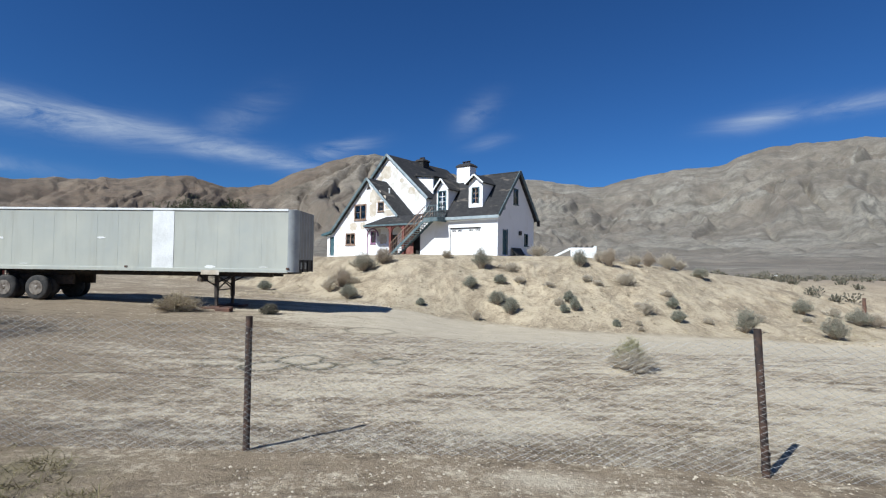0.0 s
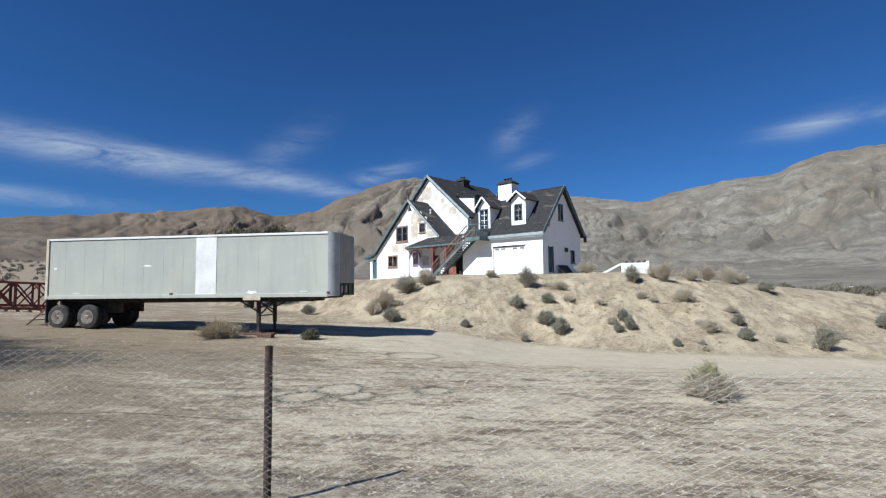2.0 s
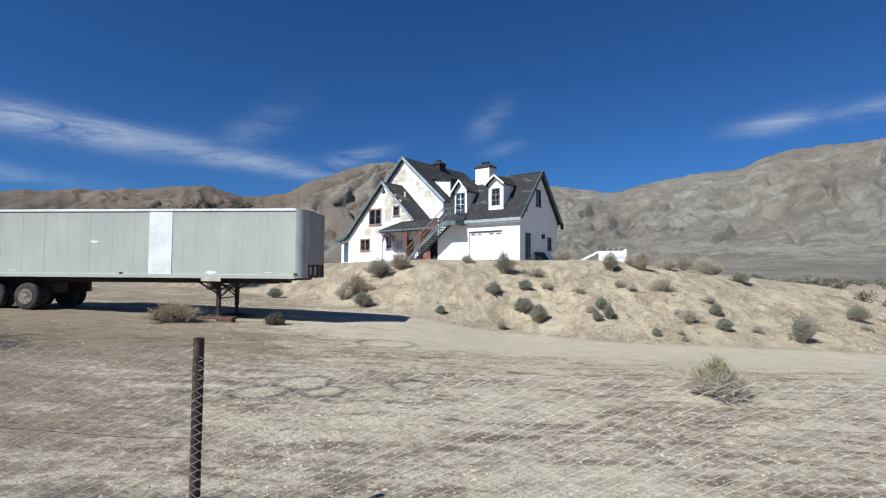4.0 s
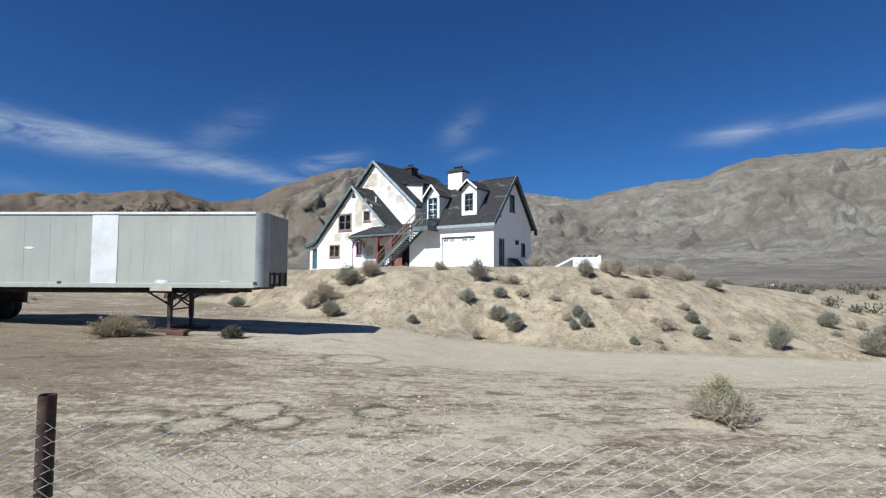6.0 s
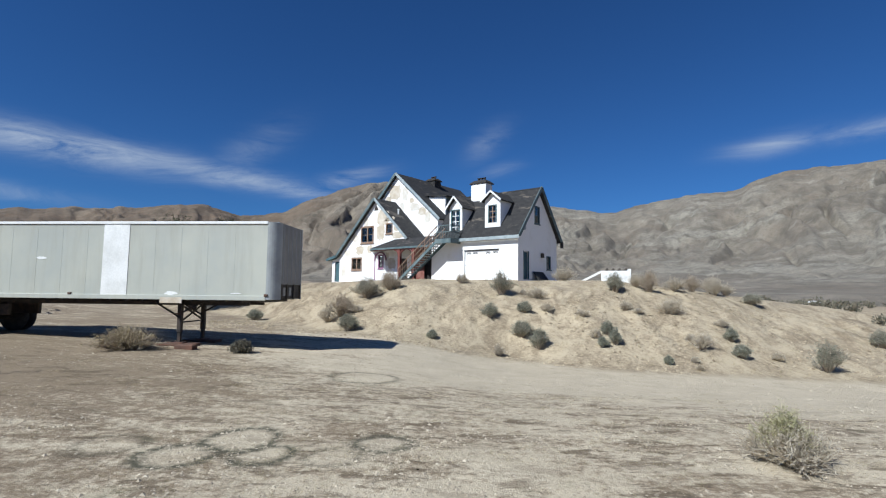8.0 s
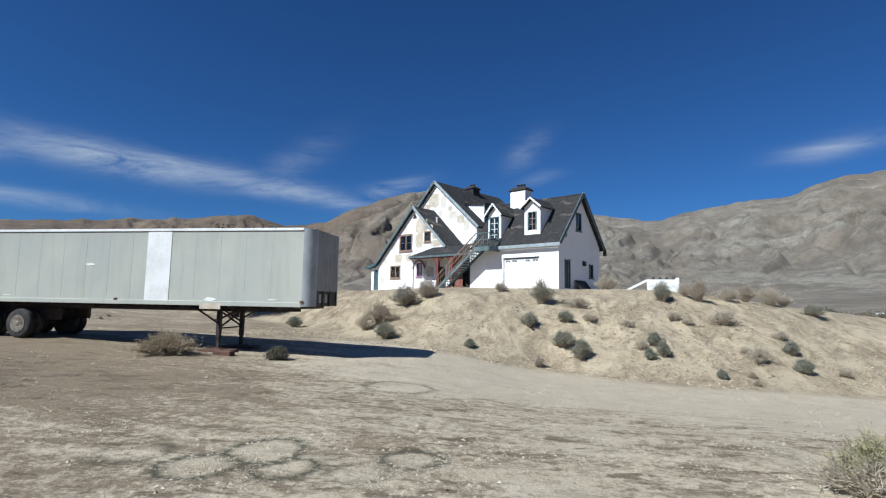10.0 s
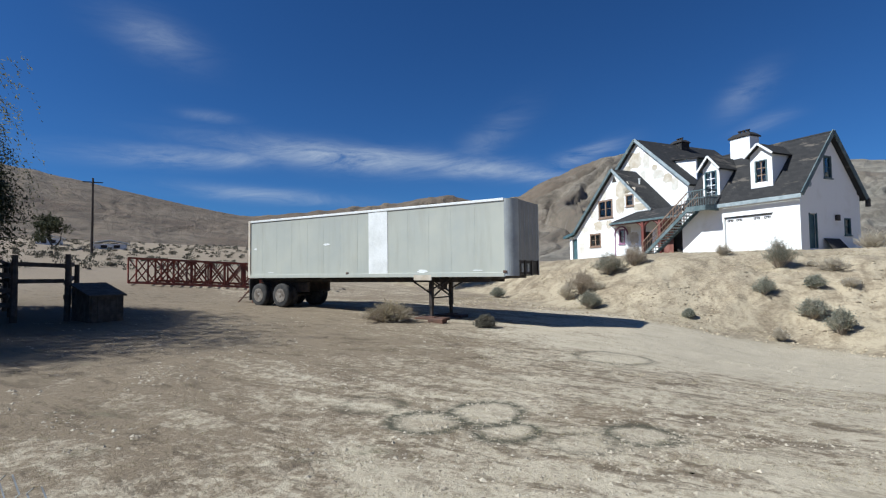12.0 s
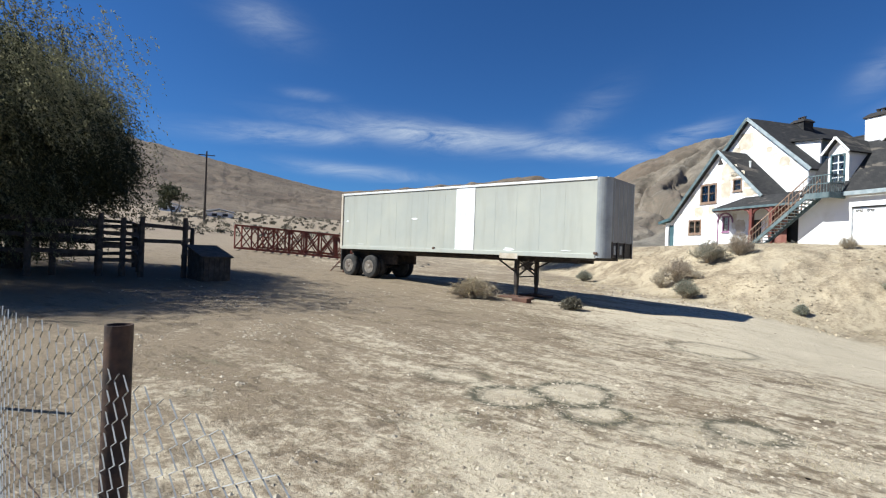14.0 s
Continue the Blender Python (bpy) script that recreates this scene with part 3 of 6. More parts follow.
# ---- the house on the mound ----
# In the house's own frame x runs to the east along the front (u = -x to the west), y to the back, z up from the slab.
HOUSE = pose(3.14, 40.26, 2.95, 0, 0, -33.72)
house = thing("house", "abandoned white stucco house with steep dark roofs and outside stair", "house", HOUSE)

def cut_wall(bm, along, at, thick, s0, s1, z0, top, holes):
    """A wall in the plane along ('u' or 'v'), from s0 to s1, under the line top(s), with holes (s, s, z, z)."""
    cuts = sorted({s0, s1, *[p for p, _ in top if s0 < p < s1], *[min(max(h, s0), s1) for q in holes for h in q[:2]]})
    def ztop(s):
        return float(np.interp(s, [p for p, _ in top], [q for _, q in top]))
    for a, b in zip(cuts, cuts[1:]):
        mid = (a + b) / 2
        spans, low = [], z0
        for h in sorted((h for h in holes if h[0] < mid < h[1]), key=lambda h: h[2]):
            spans.append((low, low, h[2], h[2]))
            low = h[3]
        spans.append((low, low, ztop(a), ztop(b)))
        for la, lb, ha, hb in spans:
            if max(ha - la, hb - lb) < 0.01:
                continue
            ring = [(a, la), (b, lb), (b, max(hb, lb + 0.001)), (a, max(ha, la + 0.001))]
            if along == "u":
                prism(bm, [(-s, at, z) for s, z in ring], (0, thick, 0))
            else:
                prism(bm, [(-at, s, z) for s, z in ring], (-thick, 0, 0))

def wall(name, along, at, thick, s0, s1, z0, top, holes=(), material=None, label=""):
    bm = bmesh.new()
    cut_wall(bm, along, at, thick, s0, s1, z0, top, list(holes))
    bmesh.ops.remove_doubles(bm, verts=bm.verts, dist=0.0005)
    return part(name, bm, material or M_WHITE, house, label)

def slab_roof(name, a, b, c, d, thick=0.16, material=None, parent=None):
    """A sloping roof sheet with corners a b c d (u, v, z), and thickness."""
    q = [Vector((-u, v, z)) for u, v, z in (a, b, c, d)]
    nrm = (q[1] - q[0]).cross(q[3] - q[0]).normalized()
    if nrm.z < 0:
        nrm = -nrm
    bm = bmesh.new()
    prism(bm, q, -nrm * thick)
    return part(name, bm, material or M_ROOF, parent or house)

def board(name, a, b, w, h, material, parent=None, label=""):
    bm = bmesh.new()
    beam(bm, (-a[0], a[1], a[2]), (-b[0], b[1], b[2]), w, h)
    return part(name, bm, material, parent or house, label)

def window(along, at, s0, s1, z0, z1, frame_mat, cols=1, rows=1, depth=0.12, bar=0.075, name="window", out=0.03):
    """A framed window with panes of glass, set in its opening."""
    win = new(name)
    win.parent = house
    def bx(nm, a, b, c, d, o0, o1, mat, par):
        bm = bmesh.new()
        if along == "u":
            box(bm, -b, -a, at + o0, at + o1, c, d)
        else:
            box(bm, -at - o1, -at - o0, a, b, c, d)
        return part(nm, bm, mat, par)
    for q in ((s0, s1, z1 - bar, z1), (s0, s1, z0, z0 + bar), (s0, s0 + bar, z0 + bar, z1 - bar), (s1 - bar, s1, z0 + bar, z1 - bar)):
        bx("window_frame", *q, -out, depth, frame_mat, win)
    for i in range(1, cols):
        c = s0 + (s1 - s0) * i / cols
        bx("mullion", c - bar * 0.4, c + bar * 0.4, z0 + bar, z1 - bar, 0.0, depth - 0.02, frame_mat, win)
    for i in range(1, rows):
        c = z0 + (z1 - z0) * i / rows
        bx("glazing_bar", s0 + bar, s1 - bar, c - 0.018, c + 0.018, 0.02, depth - 0.05, frame_mat, win)
    pane = bx("pane", s0 + bar, s1 - bar, z0 + bar, z1 - bar, depth * 0.5, depth * 0.5 + 0.012, M_GLASS, win)
    pane.visible_shadow = False
    bx("window_sill", s0 - 0.06, s1 + 0.06, z0 - 0.07, z0, -0.09, 0.02, frame_mat, win)
    return win

def patch(cx, cz, w, h, at, seed, material=None):
    """A ragged patch of bare render, a few millimetres proud of a front wall."""
    rng = random.Random(seed)
    ring = []
    for k in range(22):
        a = 2 * math.pi * k / 22
        r = 0.82 + 0.3 * rng.random()
        ca, sa = math.cos(a), math.sin(a)
        ring.append((-(cx + w / 2 * r * math.copysign(abs(ca) ** 0.6, ca)), at - 0.006, cz + h / 2 * r * math.copysign(abs(sa) ** 0.6, sa)))
    bm = bmesh.new()
    prism(bm, ring, (0, 0.008, 0))
    part("bare_patch", bm, material or M_PLASTER, house, "patch of bare tan render")

# garage wing: ridge along the front
GH, GR, GD = 3.44, 7.05, 6.22
PITCH = (GR - GH) / (GD / 2)
wall("front_wall", "u", 0.0, 0.25, 0.0, 8.0, -1.2, [(0, GH), (8, GH)], [(1.52, 4.77, -0.02, 2.25)], label="white garage wall with stair shadow")
gab = [(0, GH), (GD / 2, GR), (GD, GH)]
wall("gable_wall", "v", 0.0, 0.25, 0.25, GD - 0.25, -1.2, gab, [(0.82, 1.57, 0.05, 2.1), (2.5, 3.31, 4.3, 5.66), (4.43, 5.11, 0.88, 1.93)], label="shaded white gable wall")
wall("gable_wall", "v", 7.4, 0.25, 0.25, GD - 0.25, -1.2, gab)
wall("rear_wall", "u", GD - 0.25, 0.25, 0.0, 11.9, -1.2, [(0, GH), (12, GH)])
OV = 0.32
ez = GH - OV * PITCH + 0.12
slab_roof("roof_slope", (-0.3, -OV, ez), (7.75, -OV, ez), (7.75, GD / 2, GR + 0.12), (-0.3, GD / 2, GR + 0.12))
slab_roof("roof_slope", (-0.3, GD + OV, ez), (7.75, GD + OV, ez), (7.75, GD / 2, GR + 0.12), (-0.3, GD / 2, GR + 0.12))
board("fascia", (-0.3, -OV - 0.03, ez - 0.13), (5.15, -OV - 0.03, ez - 0.13), 0.05, 0.24, M_TRIMPALE, label="pale grey-green eave board")
board("bargeboard", (-0.33, -OV, ez - 0.05), (-0.33, GD / 2, GR + 0.07), 0.06, 0.26, M_TRIM)
board("bargeboard", (-0.33, GD + OV, ez - 0.05), (-0.33, GD / 2, GR + 0.07), 0.06, 0.26, M_TRIM)
board("eave_return", (-0.33, GD + OV - 0.05, ez - 0.5), (-0.33, GD + OV - 0.05, ez), 0.2, 0.2, M_BLACK)
window("v", 0.0, 2.5, 3.31, 4.3, 5.66, M_TRIM, 1, 2)
window("v", 0.0, 4.43, 5.11, 0.88, 1.93, M_TEAL, 1, 2)
# side door
side_door = boxpart("side_door", M_TEAL, house, -0.16, -0.1, 0.87, 1.52, 0.05, 2.05, bevel=0.01, label="dark teal side door")
boxpart("door_handle", M_GALV, side_door, -0.10, -0.05, 1.42, 1.46, 0.98, 1.08)
for q in ((0.80, 0.87, 0.05, 2.13), (1.52, 1.59, 0.05, 2.13)):
    boxpart("door_frame", M_TEAL, house, -0.05, 0.03, q[0], q[1], q[2], q[3])
# vents and a meter on the gable
bm = bmesh.new()
lathe(bm, [(0.2, 0.0), (0.2, 0.05), (0.15, 0.06)], "x", (0.0, 0.94, 3.85), 16)
part("round_vent", bm, M_TRIMPALE, house)
boxpart("meter_box", M_BLACK, house, 0.0, 0.14, 3.45, 3.8, 1.75, 2.1, bevel=0.01)

# garage door: ribbed panels and a row of scroll hinges
gdoor = new("garage_door")
gdoor.parent = house
tagged(gdoor, "closed white panelled garage door with dark scroll hinges")
for i in range(4):
    z0 = 0.0 + i * 0.555
    boxpart("door_panel", M_WHITE, gdoor, -4.72, -1.57, 0.10, 0.15, z0, z0 + 0.545, bevel=0.008)
for q in ((-4.77, -4.70, -0.02, 0.16, -0.02, 2.25), (-1.59, -1.52, -0.02, 0.16, -0.02, 2.25), (-4.77, -1.52, -0.02, 0.16, 2.25, 2.29)):
    boxpart("door_frame", M_BLACK if q[4] > 2 else M_PANEL, gdoor, *q)
for c in (-4.35, -3.75, -2.6, -1.95):
    bm = bmesh.new()
    beam(bm, (c - 0.2, 0.085, 2.08), (c + 0.2, 0.085, 2.08), 0.02, 0.035)
    for s in (-1, 1):
        tube(bm, [(c + s * (0.12 + 0.07 * math.cos(a)), 0.085, 2.04 - 0.06 * math.sin(a)) for a in np.linspace(0, 4.2, 9)], 0.022, 5)
    part("scroll_hinge", bm, M_BLACK, gdoor)

def dormer(u0, u1, vf, zb, ze, zp, with_door):
    """A gabled dormer on the garage roof."""
    um = (u0 + u1) / 2
    d = new("dormer")
    d.parent = house
    hole = (u0 + 0.25, u1 - 0.2, zb + 0.08, ze - 0.28) if with_door else (u0 + 0.36, u1 - 0.34, zb + 0.16, ze - 0.45)
    bm = bmesh.new()
    cut_wall(bm, "u", vf, 0.12, u0, u1, zb - 0.4, [(u0, ze), (um, zp), (u1, ze)], [hole])
    part("dormer_front", bm, M_WHITE, d)
    vback = (ze - GH) / PITCH + 0.2
    for s in (u0, u1 - 0.12):
        bm = bmesh.new()
        prism(bm, [(-s, vf + 0.12, zb - 0.4), (-s, vback, ze), (-s, vf + 0.12, ze)], (-0.12, 0, 0))
        part("dormer_cheek", bm, M_WHITE, d)
    vr = (zp - GH) / PITCH + 0.3
    o = 0.22
    k = (zp - ze) / (um - u0)
    for s, e in ((-1, u0 - o), (1, u1 + o)):
        slab_roof("dormer_roof", (um, vf - 0.3, zp + 0.1), (e, vf - 0.3, ze - o * k + 0.1), (e, vback + 0.1, ze - o * k + 0.1), (um, vr, zp + 0.1), 0.1, M_ROOF, d)
        board("bargeboard", (um, vf - 0.33, zp + 0.06), (e, vf - 0.33, ze - o * k + 0.06), 0.05, 0.13, M_PANEL, d)
    bm = bmesh.new()
    for q in (hole[0], hole[1]):
        box(bm, -q - 0.045, -q + 0.045, vf - 0.04, vf + 0.1, hole[2], hole[3] + 0.06)
    box(bm, -hole[1] + 0.045, -hole[0] - 0.045, vf - 0.04, vf + 0.1, hole[3], hole[3] + 0.06)
    part("frame", bm, M_TEAL if with_door else M_TRIM, d)
    cols, rows = (2, 5) if with_door else (2, 3)
    bar_mat = M_PANEL if with_door else M_BROWN
    bm = bmesh.new()
    w, h = (hole[1] - hole[0]) / cols, (hole[3] - hole[2]) / rows
    for i in range(cols + 1):
        c = -hole[0] - i * w
        box(bm, c - 0.032, c + 0.032, vf + 0.02, vf + 0.06, hole[2], hole[3])
    for j in range(rows + 1):
        c = hole[2] + j * h
        box(bm, -hole[1], -hole[0], vf + 0.024, vf + 0.056, c - 0.028, c + 0.028)
    part("glazed_door" if with_door else "sash", bm, bar_mat, d, "white glazed door with small panes" if with_door else "")
    pane = boxpart("pane", M_GLASS, d, -hole[1], -hole[0], vf + 0.035, vf + 0.045, hole[2], hole[3])
    pane.visible_shadow = False

dormer(1.68, 3.06, 0.35, 4.14, 6.05, 6.62, False)
dormer(5.17, 6.42, 0.30, 3.2, 5.82, 6.55, True)

def chimney(name, u0, u1, v0, v1, z0, z1, body):
    c = new(name)
    c.parent = house
    boxpart("chimney_body", body, c, -u1, -u0, v0, v1, z0, z1, bevel=0.015)
    boxpart("cap", M_BLACK, c, -u1 - 0.1, -u0 + 0.1, v0 - 0.1, v1 + 0.1, z1, z1 + 0.1, bevel=0.02)
    bm = bmesh.new()
    e = 0.16
    hull(bm, [(-u1 - 0.08, v0 - 0.08, z1 + 0.1), (-u0 + 0.08, v0 - 0.08, z1 + 0.1), (-u0 + 0.08, v1 + 0.08, z1 + 0.1), (-u1 - 0.08, v1 + 0.08, z1 + 0.1),
              (-u1 + e, v0 + e, z1 + 0.32), (-u0 - e, v0 + e, z1 + 0.32), (-u0 - e, v1 - e, z1 + 0.32), (-u1 + e, v1 - e, z1 + 0.32)],
         [(3, 2, 1, 0), (4, 5, 6, 7), (0, 1, 5, 4), (1, 2, 6, 5), (2, 3, 7, 6), (3, 0, 4, 7)])
    part("hood", bm, M_ROOF, c)
    for k in (0.3, 0.5, 0.7):
        bm = bmesh.new()
        lathe(bm, [(0.1, 0), (0.1, 0.2), (0.14, 0.22), (0.14, 0.27)], "z", (-(u0 + (u1 - u0) * k), (v0 + v1) / 2, z1 + 0.3), 10)
        part("chimney_pot", bm, M_BLACK, c)

chimney("chimney", 4.5, 5.95, 2.6, 3.6, 6.0, 8.02, M_WHITE)
chimney("rear_chimney", 16.5, 17.7, 10.6, 11.7, 9.5, 11.2, M_ROOF)

# main block: tall gable to the front
MA_U, MA_Z, MV = 17.25, 10.95, 5.57
RS = (MA_Z - 6.0) / (MA_U - 11.68)
wall("main_gable", "u", MV, 0.25, 11.9, 19.6, -1.2, [(11.9, MA_Z - RS * (MA_U - 11.9)), (MA_U, MA_Z), (19.6, MA_Z - 2.35)], label="tall white gable with peeling paint")
wall("main_side_wall", "v", 11.9, 0.25, MV + 0.25, 15.75, -1.2, [(MV, 6.15), (16, 6.15)])
wall("main_side_wall", "v", 19.35, 0.25, MV + 0.25, 15.75, -1.2, [(MV, 8.55), (16, 8.55)])
wall("main_rear_gable", "u", 15.75, 0.25, 11.9, 19.6, -1.2, [(11.9, MA_Z - RS * (MA_U - 11.9)), (MA_U, MA_Z), (19.6, MA_Z - 2.35)])
re = 11.45
slab_roof("roof_slope", (MA_U, MV - 0.35, MA_Z + 0.16), (re, MV - 0.35, MA_Z + 0.16 - RS * (MA_U - re)), (re, 16.3, MA_Z + 0.16 - RS * (MA_U - re)), (MA_U, 16.3, MA_Z + 0.16))
slab_roof("roof_slope", (MA_U, MV - 0.35, MA_Z + 0.16), (19.9, MV - 0.35, MA_Z + 0.16 - 2.65), (19.9, 16.3, MA_Z + 0.16 - 2.65), (MA_U, 16.3, MA_Z + 0.16))
board("bargeboard", (MA_U, MV - 0.38, MA_Z + 0.1), (re, MV - 0.38, MA_Z + 0.1 - RS * (MA_U - re)), 0.06, 0.26, M_TRIMPALE)
board("bargeboard", (MA_U, MV - 0.38, MA_Z + 0.1), (19.9, MV - 0.38, MA_Z + 0.1 - 2.65), 0.06, 0.26, M_TRIM)
# boxed dormer on the east slope
bd = new("box_dormer")
bd.parent = house
for q in ((7.0, 0.15), (9.0, 0.15)):
    bm = bmesh.new()
    prism(bm, [(-14.3, q[0], 8.3), (-12.15, q[0], 6.4), (-12.15, q[0], 8.45), (-14.3, q[0], 8.6)], (0, q[1], 0))
    part("dormer_cheek", bm, M_WHITE, bd)
bm = bmesh.new()
cut_wall(bm, "v", 12.15, 0.12, 7.15, 9.0, 6.3, [(7, 8.4), (10, 8.4)], [(7.5, 8.7, 6.95, 8.1)])
part("dormer_front", bm, M_TRIM, bd)
p_ = boxpart("pane", M_GLASS, bd, -12.2, -12.19, 7.5, 8.7, 6.95, 8.1)
p_.visible_shadow = False
slab_roof("dormer_roof", (11.8, 6.75, 8.45), (11.8, 9.4, 8.45), (14.6, 9.4, 8.78), (14.6, 6.75, 8.78), 0.1, M_ROOF, bd)

# west wing: lower gable in front of the main one
WA_U, WA_Z, WV = 17.5, 7.98, 2.87
def wz(u):
    return WA_Z - (abs(u - WA_U) * (0.95 if u < WA_U else 1.0))
holes = [(17.78, 19.65, 3.76, 5.48), (15.24, 16.16, 4.52, 5.58), (19.42, 20.94, 1.12, 2.42), (22.8, 23.55, -0.02, 2.08), (16.38, 17.1, 1.22, 2.56), (13.35, 14.25, -0.02, 2.15)]
wall("wing_gable", "u", WV, 0.25, 12.2, 23.95, -1.2, [(12.2, wz(12.2)), (13.2, wz(13.2)), (WA_U, WA_Z), (22.9, wz(22.9)), (23.3, 2.32), (23.95, 2.25)], holes, label="white gable wall with bare patches and brown windows")
wall("wing_side_wall", "v", 23.7, 0.25, WV + 0.25, 14.0, -1.2, [(WV, 2.3), (15, 2.3)])
slab_roof("roof_slope", (WA_U, WV - 0.35, WA_Z + 0.16), (23.0, WV - 0.35, wz(23.0) + 0.16), (23.0, 14.3, wz(23.0) + 0.16), (WA_U, 14.3, WA_Z + 0.16))
slab_roof("eave_flare", (22.95, WV - 0.35, wz(23.0) + 0.19), (24.5, WV - 0.35, 2.3), (24.5, 14.3, 2.3), (22.95, 14.3, wz(23.0) + 0.19), 0.14, M_TEAL)
slab_roof("roof_slope", (WA_U, WV - 0.35, WA_Z + 0.16), (12.0, WV - 0.35, wz(12.0) + 0.16), (12.0, MV - 0.02, wz(12.0) + 0.16), (WA_U, MV - 0.02, WA_Z + 0.16))
board("bargeboard", (WA_U, WV - 0.38, WA_Z + 0.1), (23.05, WV - 0.38, wz(23.05) + 0.1), 0.06, 0.26, M_TRIM)
board("bargeboard", (WA_U, WV - 0.38, WA_Z + 0.1), (13.1, WV - 0.38, wz(13.1) + 0.1), 0.06, 0.24, M_TRIMPALE)
board("eave_board", (24.5, WV - 0.38, 2.26), (22.9, WV - 0.38, 2.62), 0.06, 0.24, M_TEAL)
bm = bmesh.new()
prism(bm, [(-17.5, WV - 0.03, 7.5), (-17.2, WV - 0.03, 6.95), (-17.8, WV - 0.03, 6.95)], (0, 0.06, 0))
part("gable_vent", bm, M_BLACK, house)
window("u", WV, 17.78, 19.65, 3.76, 5.48, M_BROWN, 2, 2, bar=0.16)
window("u", WV, 15.24, 16.16, 4.52, 5.58, M_BROWN, 1, 2, bar=0.12)
window("u", WV, 19.42, 20.94, 1.12, 2.42, M_BROWN, 2, 2, bar=0.14)
window("u", WV, 16.38, 17.1, 1.22, 2.56, M_PURPLE, 1, 2, bar=0.11)
west_door = boxpart("west_door", M_TEAL, house, -23.5, -22.85, WV + 0.12, WV + 0.18, 0.0, 2.05, bevel=0.01, label="dark teal west door")
boxpart("door_handle", M_GALV, west_door, -22.98, -22.93, WV + 0.07, WV + 0.12, 0.95, 1.07)
pd = boxpart("porch_door", M_DARK, house, -14.22, -13.38, WV + 0.12, WV + 0.18, 0.0, 2.12, bevel=0.01, label="dark porch door")
boxpart("door_handle", M_GALV, pd, -13.5, -13.45, WV + 0.07, WV + 0.12, 0.95, 1.07)
for i, (cx, cz, w, h) in enumerate(((16.5, 6.15, 1.7, 1.5), (14.55, 4.35, 1.7, 0.6), (16.85, 4.75, 1.1, 1.6), (15.7, 5.95, 1.5, 0.5), (19.75, 3.1, 1.1, 0.9), (18.3, 3.15, 0.7, 0.8), (15.3, 1.7, 1.1, 1.0), (14.7, 5.0, 0.8, 0.5))):
    patch(cx, cz, w, h, WV, 10 + i)
for i, (cx, cz, w, h) in enumerate(((17.6, 9.2, 1.7, 1.5), (18.6, 8.5, 0.9, 0.7), (13.9, 6.9, 1.0, 0.8), (15.3, 8.1, 0.6, 0.5))):
    patch(cx, cz, w, h, MV, 40 + i)
# thin peeling paint, paler than the bare render
M_PEEL = mat_worn("peeling_paint", (0.66, 0.63, 0.57), (0.58, 0.53, 0.45), 3.0, 0.9, 0, 22, 0.4, 0.01)
for i, (cx, cz, w, h, at) in enumerate(((16.2, 8.9, 0.8, 1.5, MV), (14.9, 7.4, 1.3, 0.8, MV), (13.2, 6.3, 0.8, 1.1, MV), (16.6, 7.6, 0.6, 0.9, MV), (18.9, 5.9, 0.7, 0.9, WV), (20.4, 4.3, 0.9, 0.7, WV), (21.6, 2.9, 1.0, 0.6, WV), (19.2, 3.3, 2.6, 0.35, WV), (22.1, 1.1, 0.7, 1.2, WV), (15.9, 2.1, 0.5, 1.4, WV))):
    patch(cx, cz, w, h, at + 0.003, 70 + i, M_PEEL)
# purple arch over the porch window
bm = bmesh.new()
tube(bm, [(-16.78 + 0.78 * math.cos(w), WV - 0.06, 2.0 + 0.78 * math.sin(w)) for w in np.linspace(0, math.pi, 15)], 0.07, 6)
part("window_arch", bm, M_PURPLE, house, "faded purple arch over the porch window")
# vent pipe on the wing roof
bm = bmesh.new()
tube(bm, [(-15.9, 4.3, 6.6), (-15.9, 4.3, 7.05)], 0.07, 8)
lathe(bm, [(0.11, 0), (0.11, 0.1)], "z", (-15.9, 4.3, 7.03), 8)
part("vent_pipe", bm, M_PANEL, house)

# porch with a low hipped roof on red posts
PF = 0.95
slab_roof("porch_roof", (16.2, PF, 3.0), (8.02, PF, 3.02), (8.02, WV + 0.3, 4.1), (14.9, WV, 3.95), 0.13)
slab_roof("porch_roof", (16.2, PF, 3.0), (16.2, PF, 3.005), (14.9, WV, 3.95), (17.95, WV, 3.12), 0.13)
board("porch_fascia", (16.22, PF - 0.03, 2.9), (8.02, PF - 0.03, 2.92), 0.05, 0.17, M_TRIM)
board("porch_fascia", (16.24, PF, 2.9), (17.98, WV, 3.0), 0.05, 0.17, M_TRIM)
for u in (12.6, 10.9):
    boxpart("porch_post", M_RED, house, -u - 0.13, -u + 0.13, PF + 0.02, PF + 0.28, -0.1, 2.9, bevel=0.01)
    for s in (-1, 1):
        bm = bmesh.new()
        tube(bm, [(-u - s * (0.7 - 0.62 * math.cos(a)), PF + 0.13, 2.15 + 0.62 * math.sin(a)) for a in np.linspace(0.05, 1.4, 7)], 0.09, 6)
        part("porch_bracket", bm, M_RED, house)
board("porch_beam", (16.1, PF + 0.13, 2.83), (8.02, PF + 0.13, 2.83), 0.14, 0.18, M_RED)
boxpart("porch_floor", M_TIMBER, house, -17.2, -8.2, PF - 0.1, WV, -0.5, -0.03)
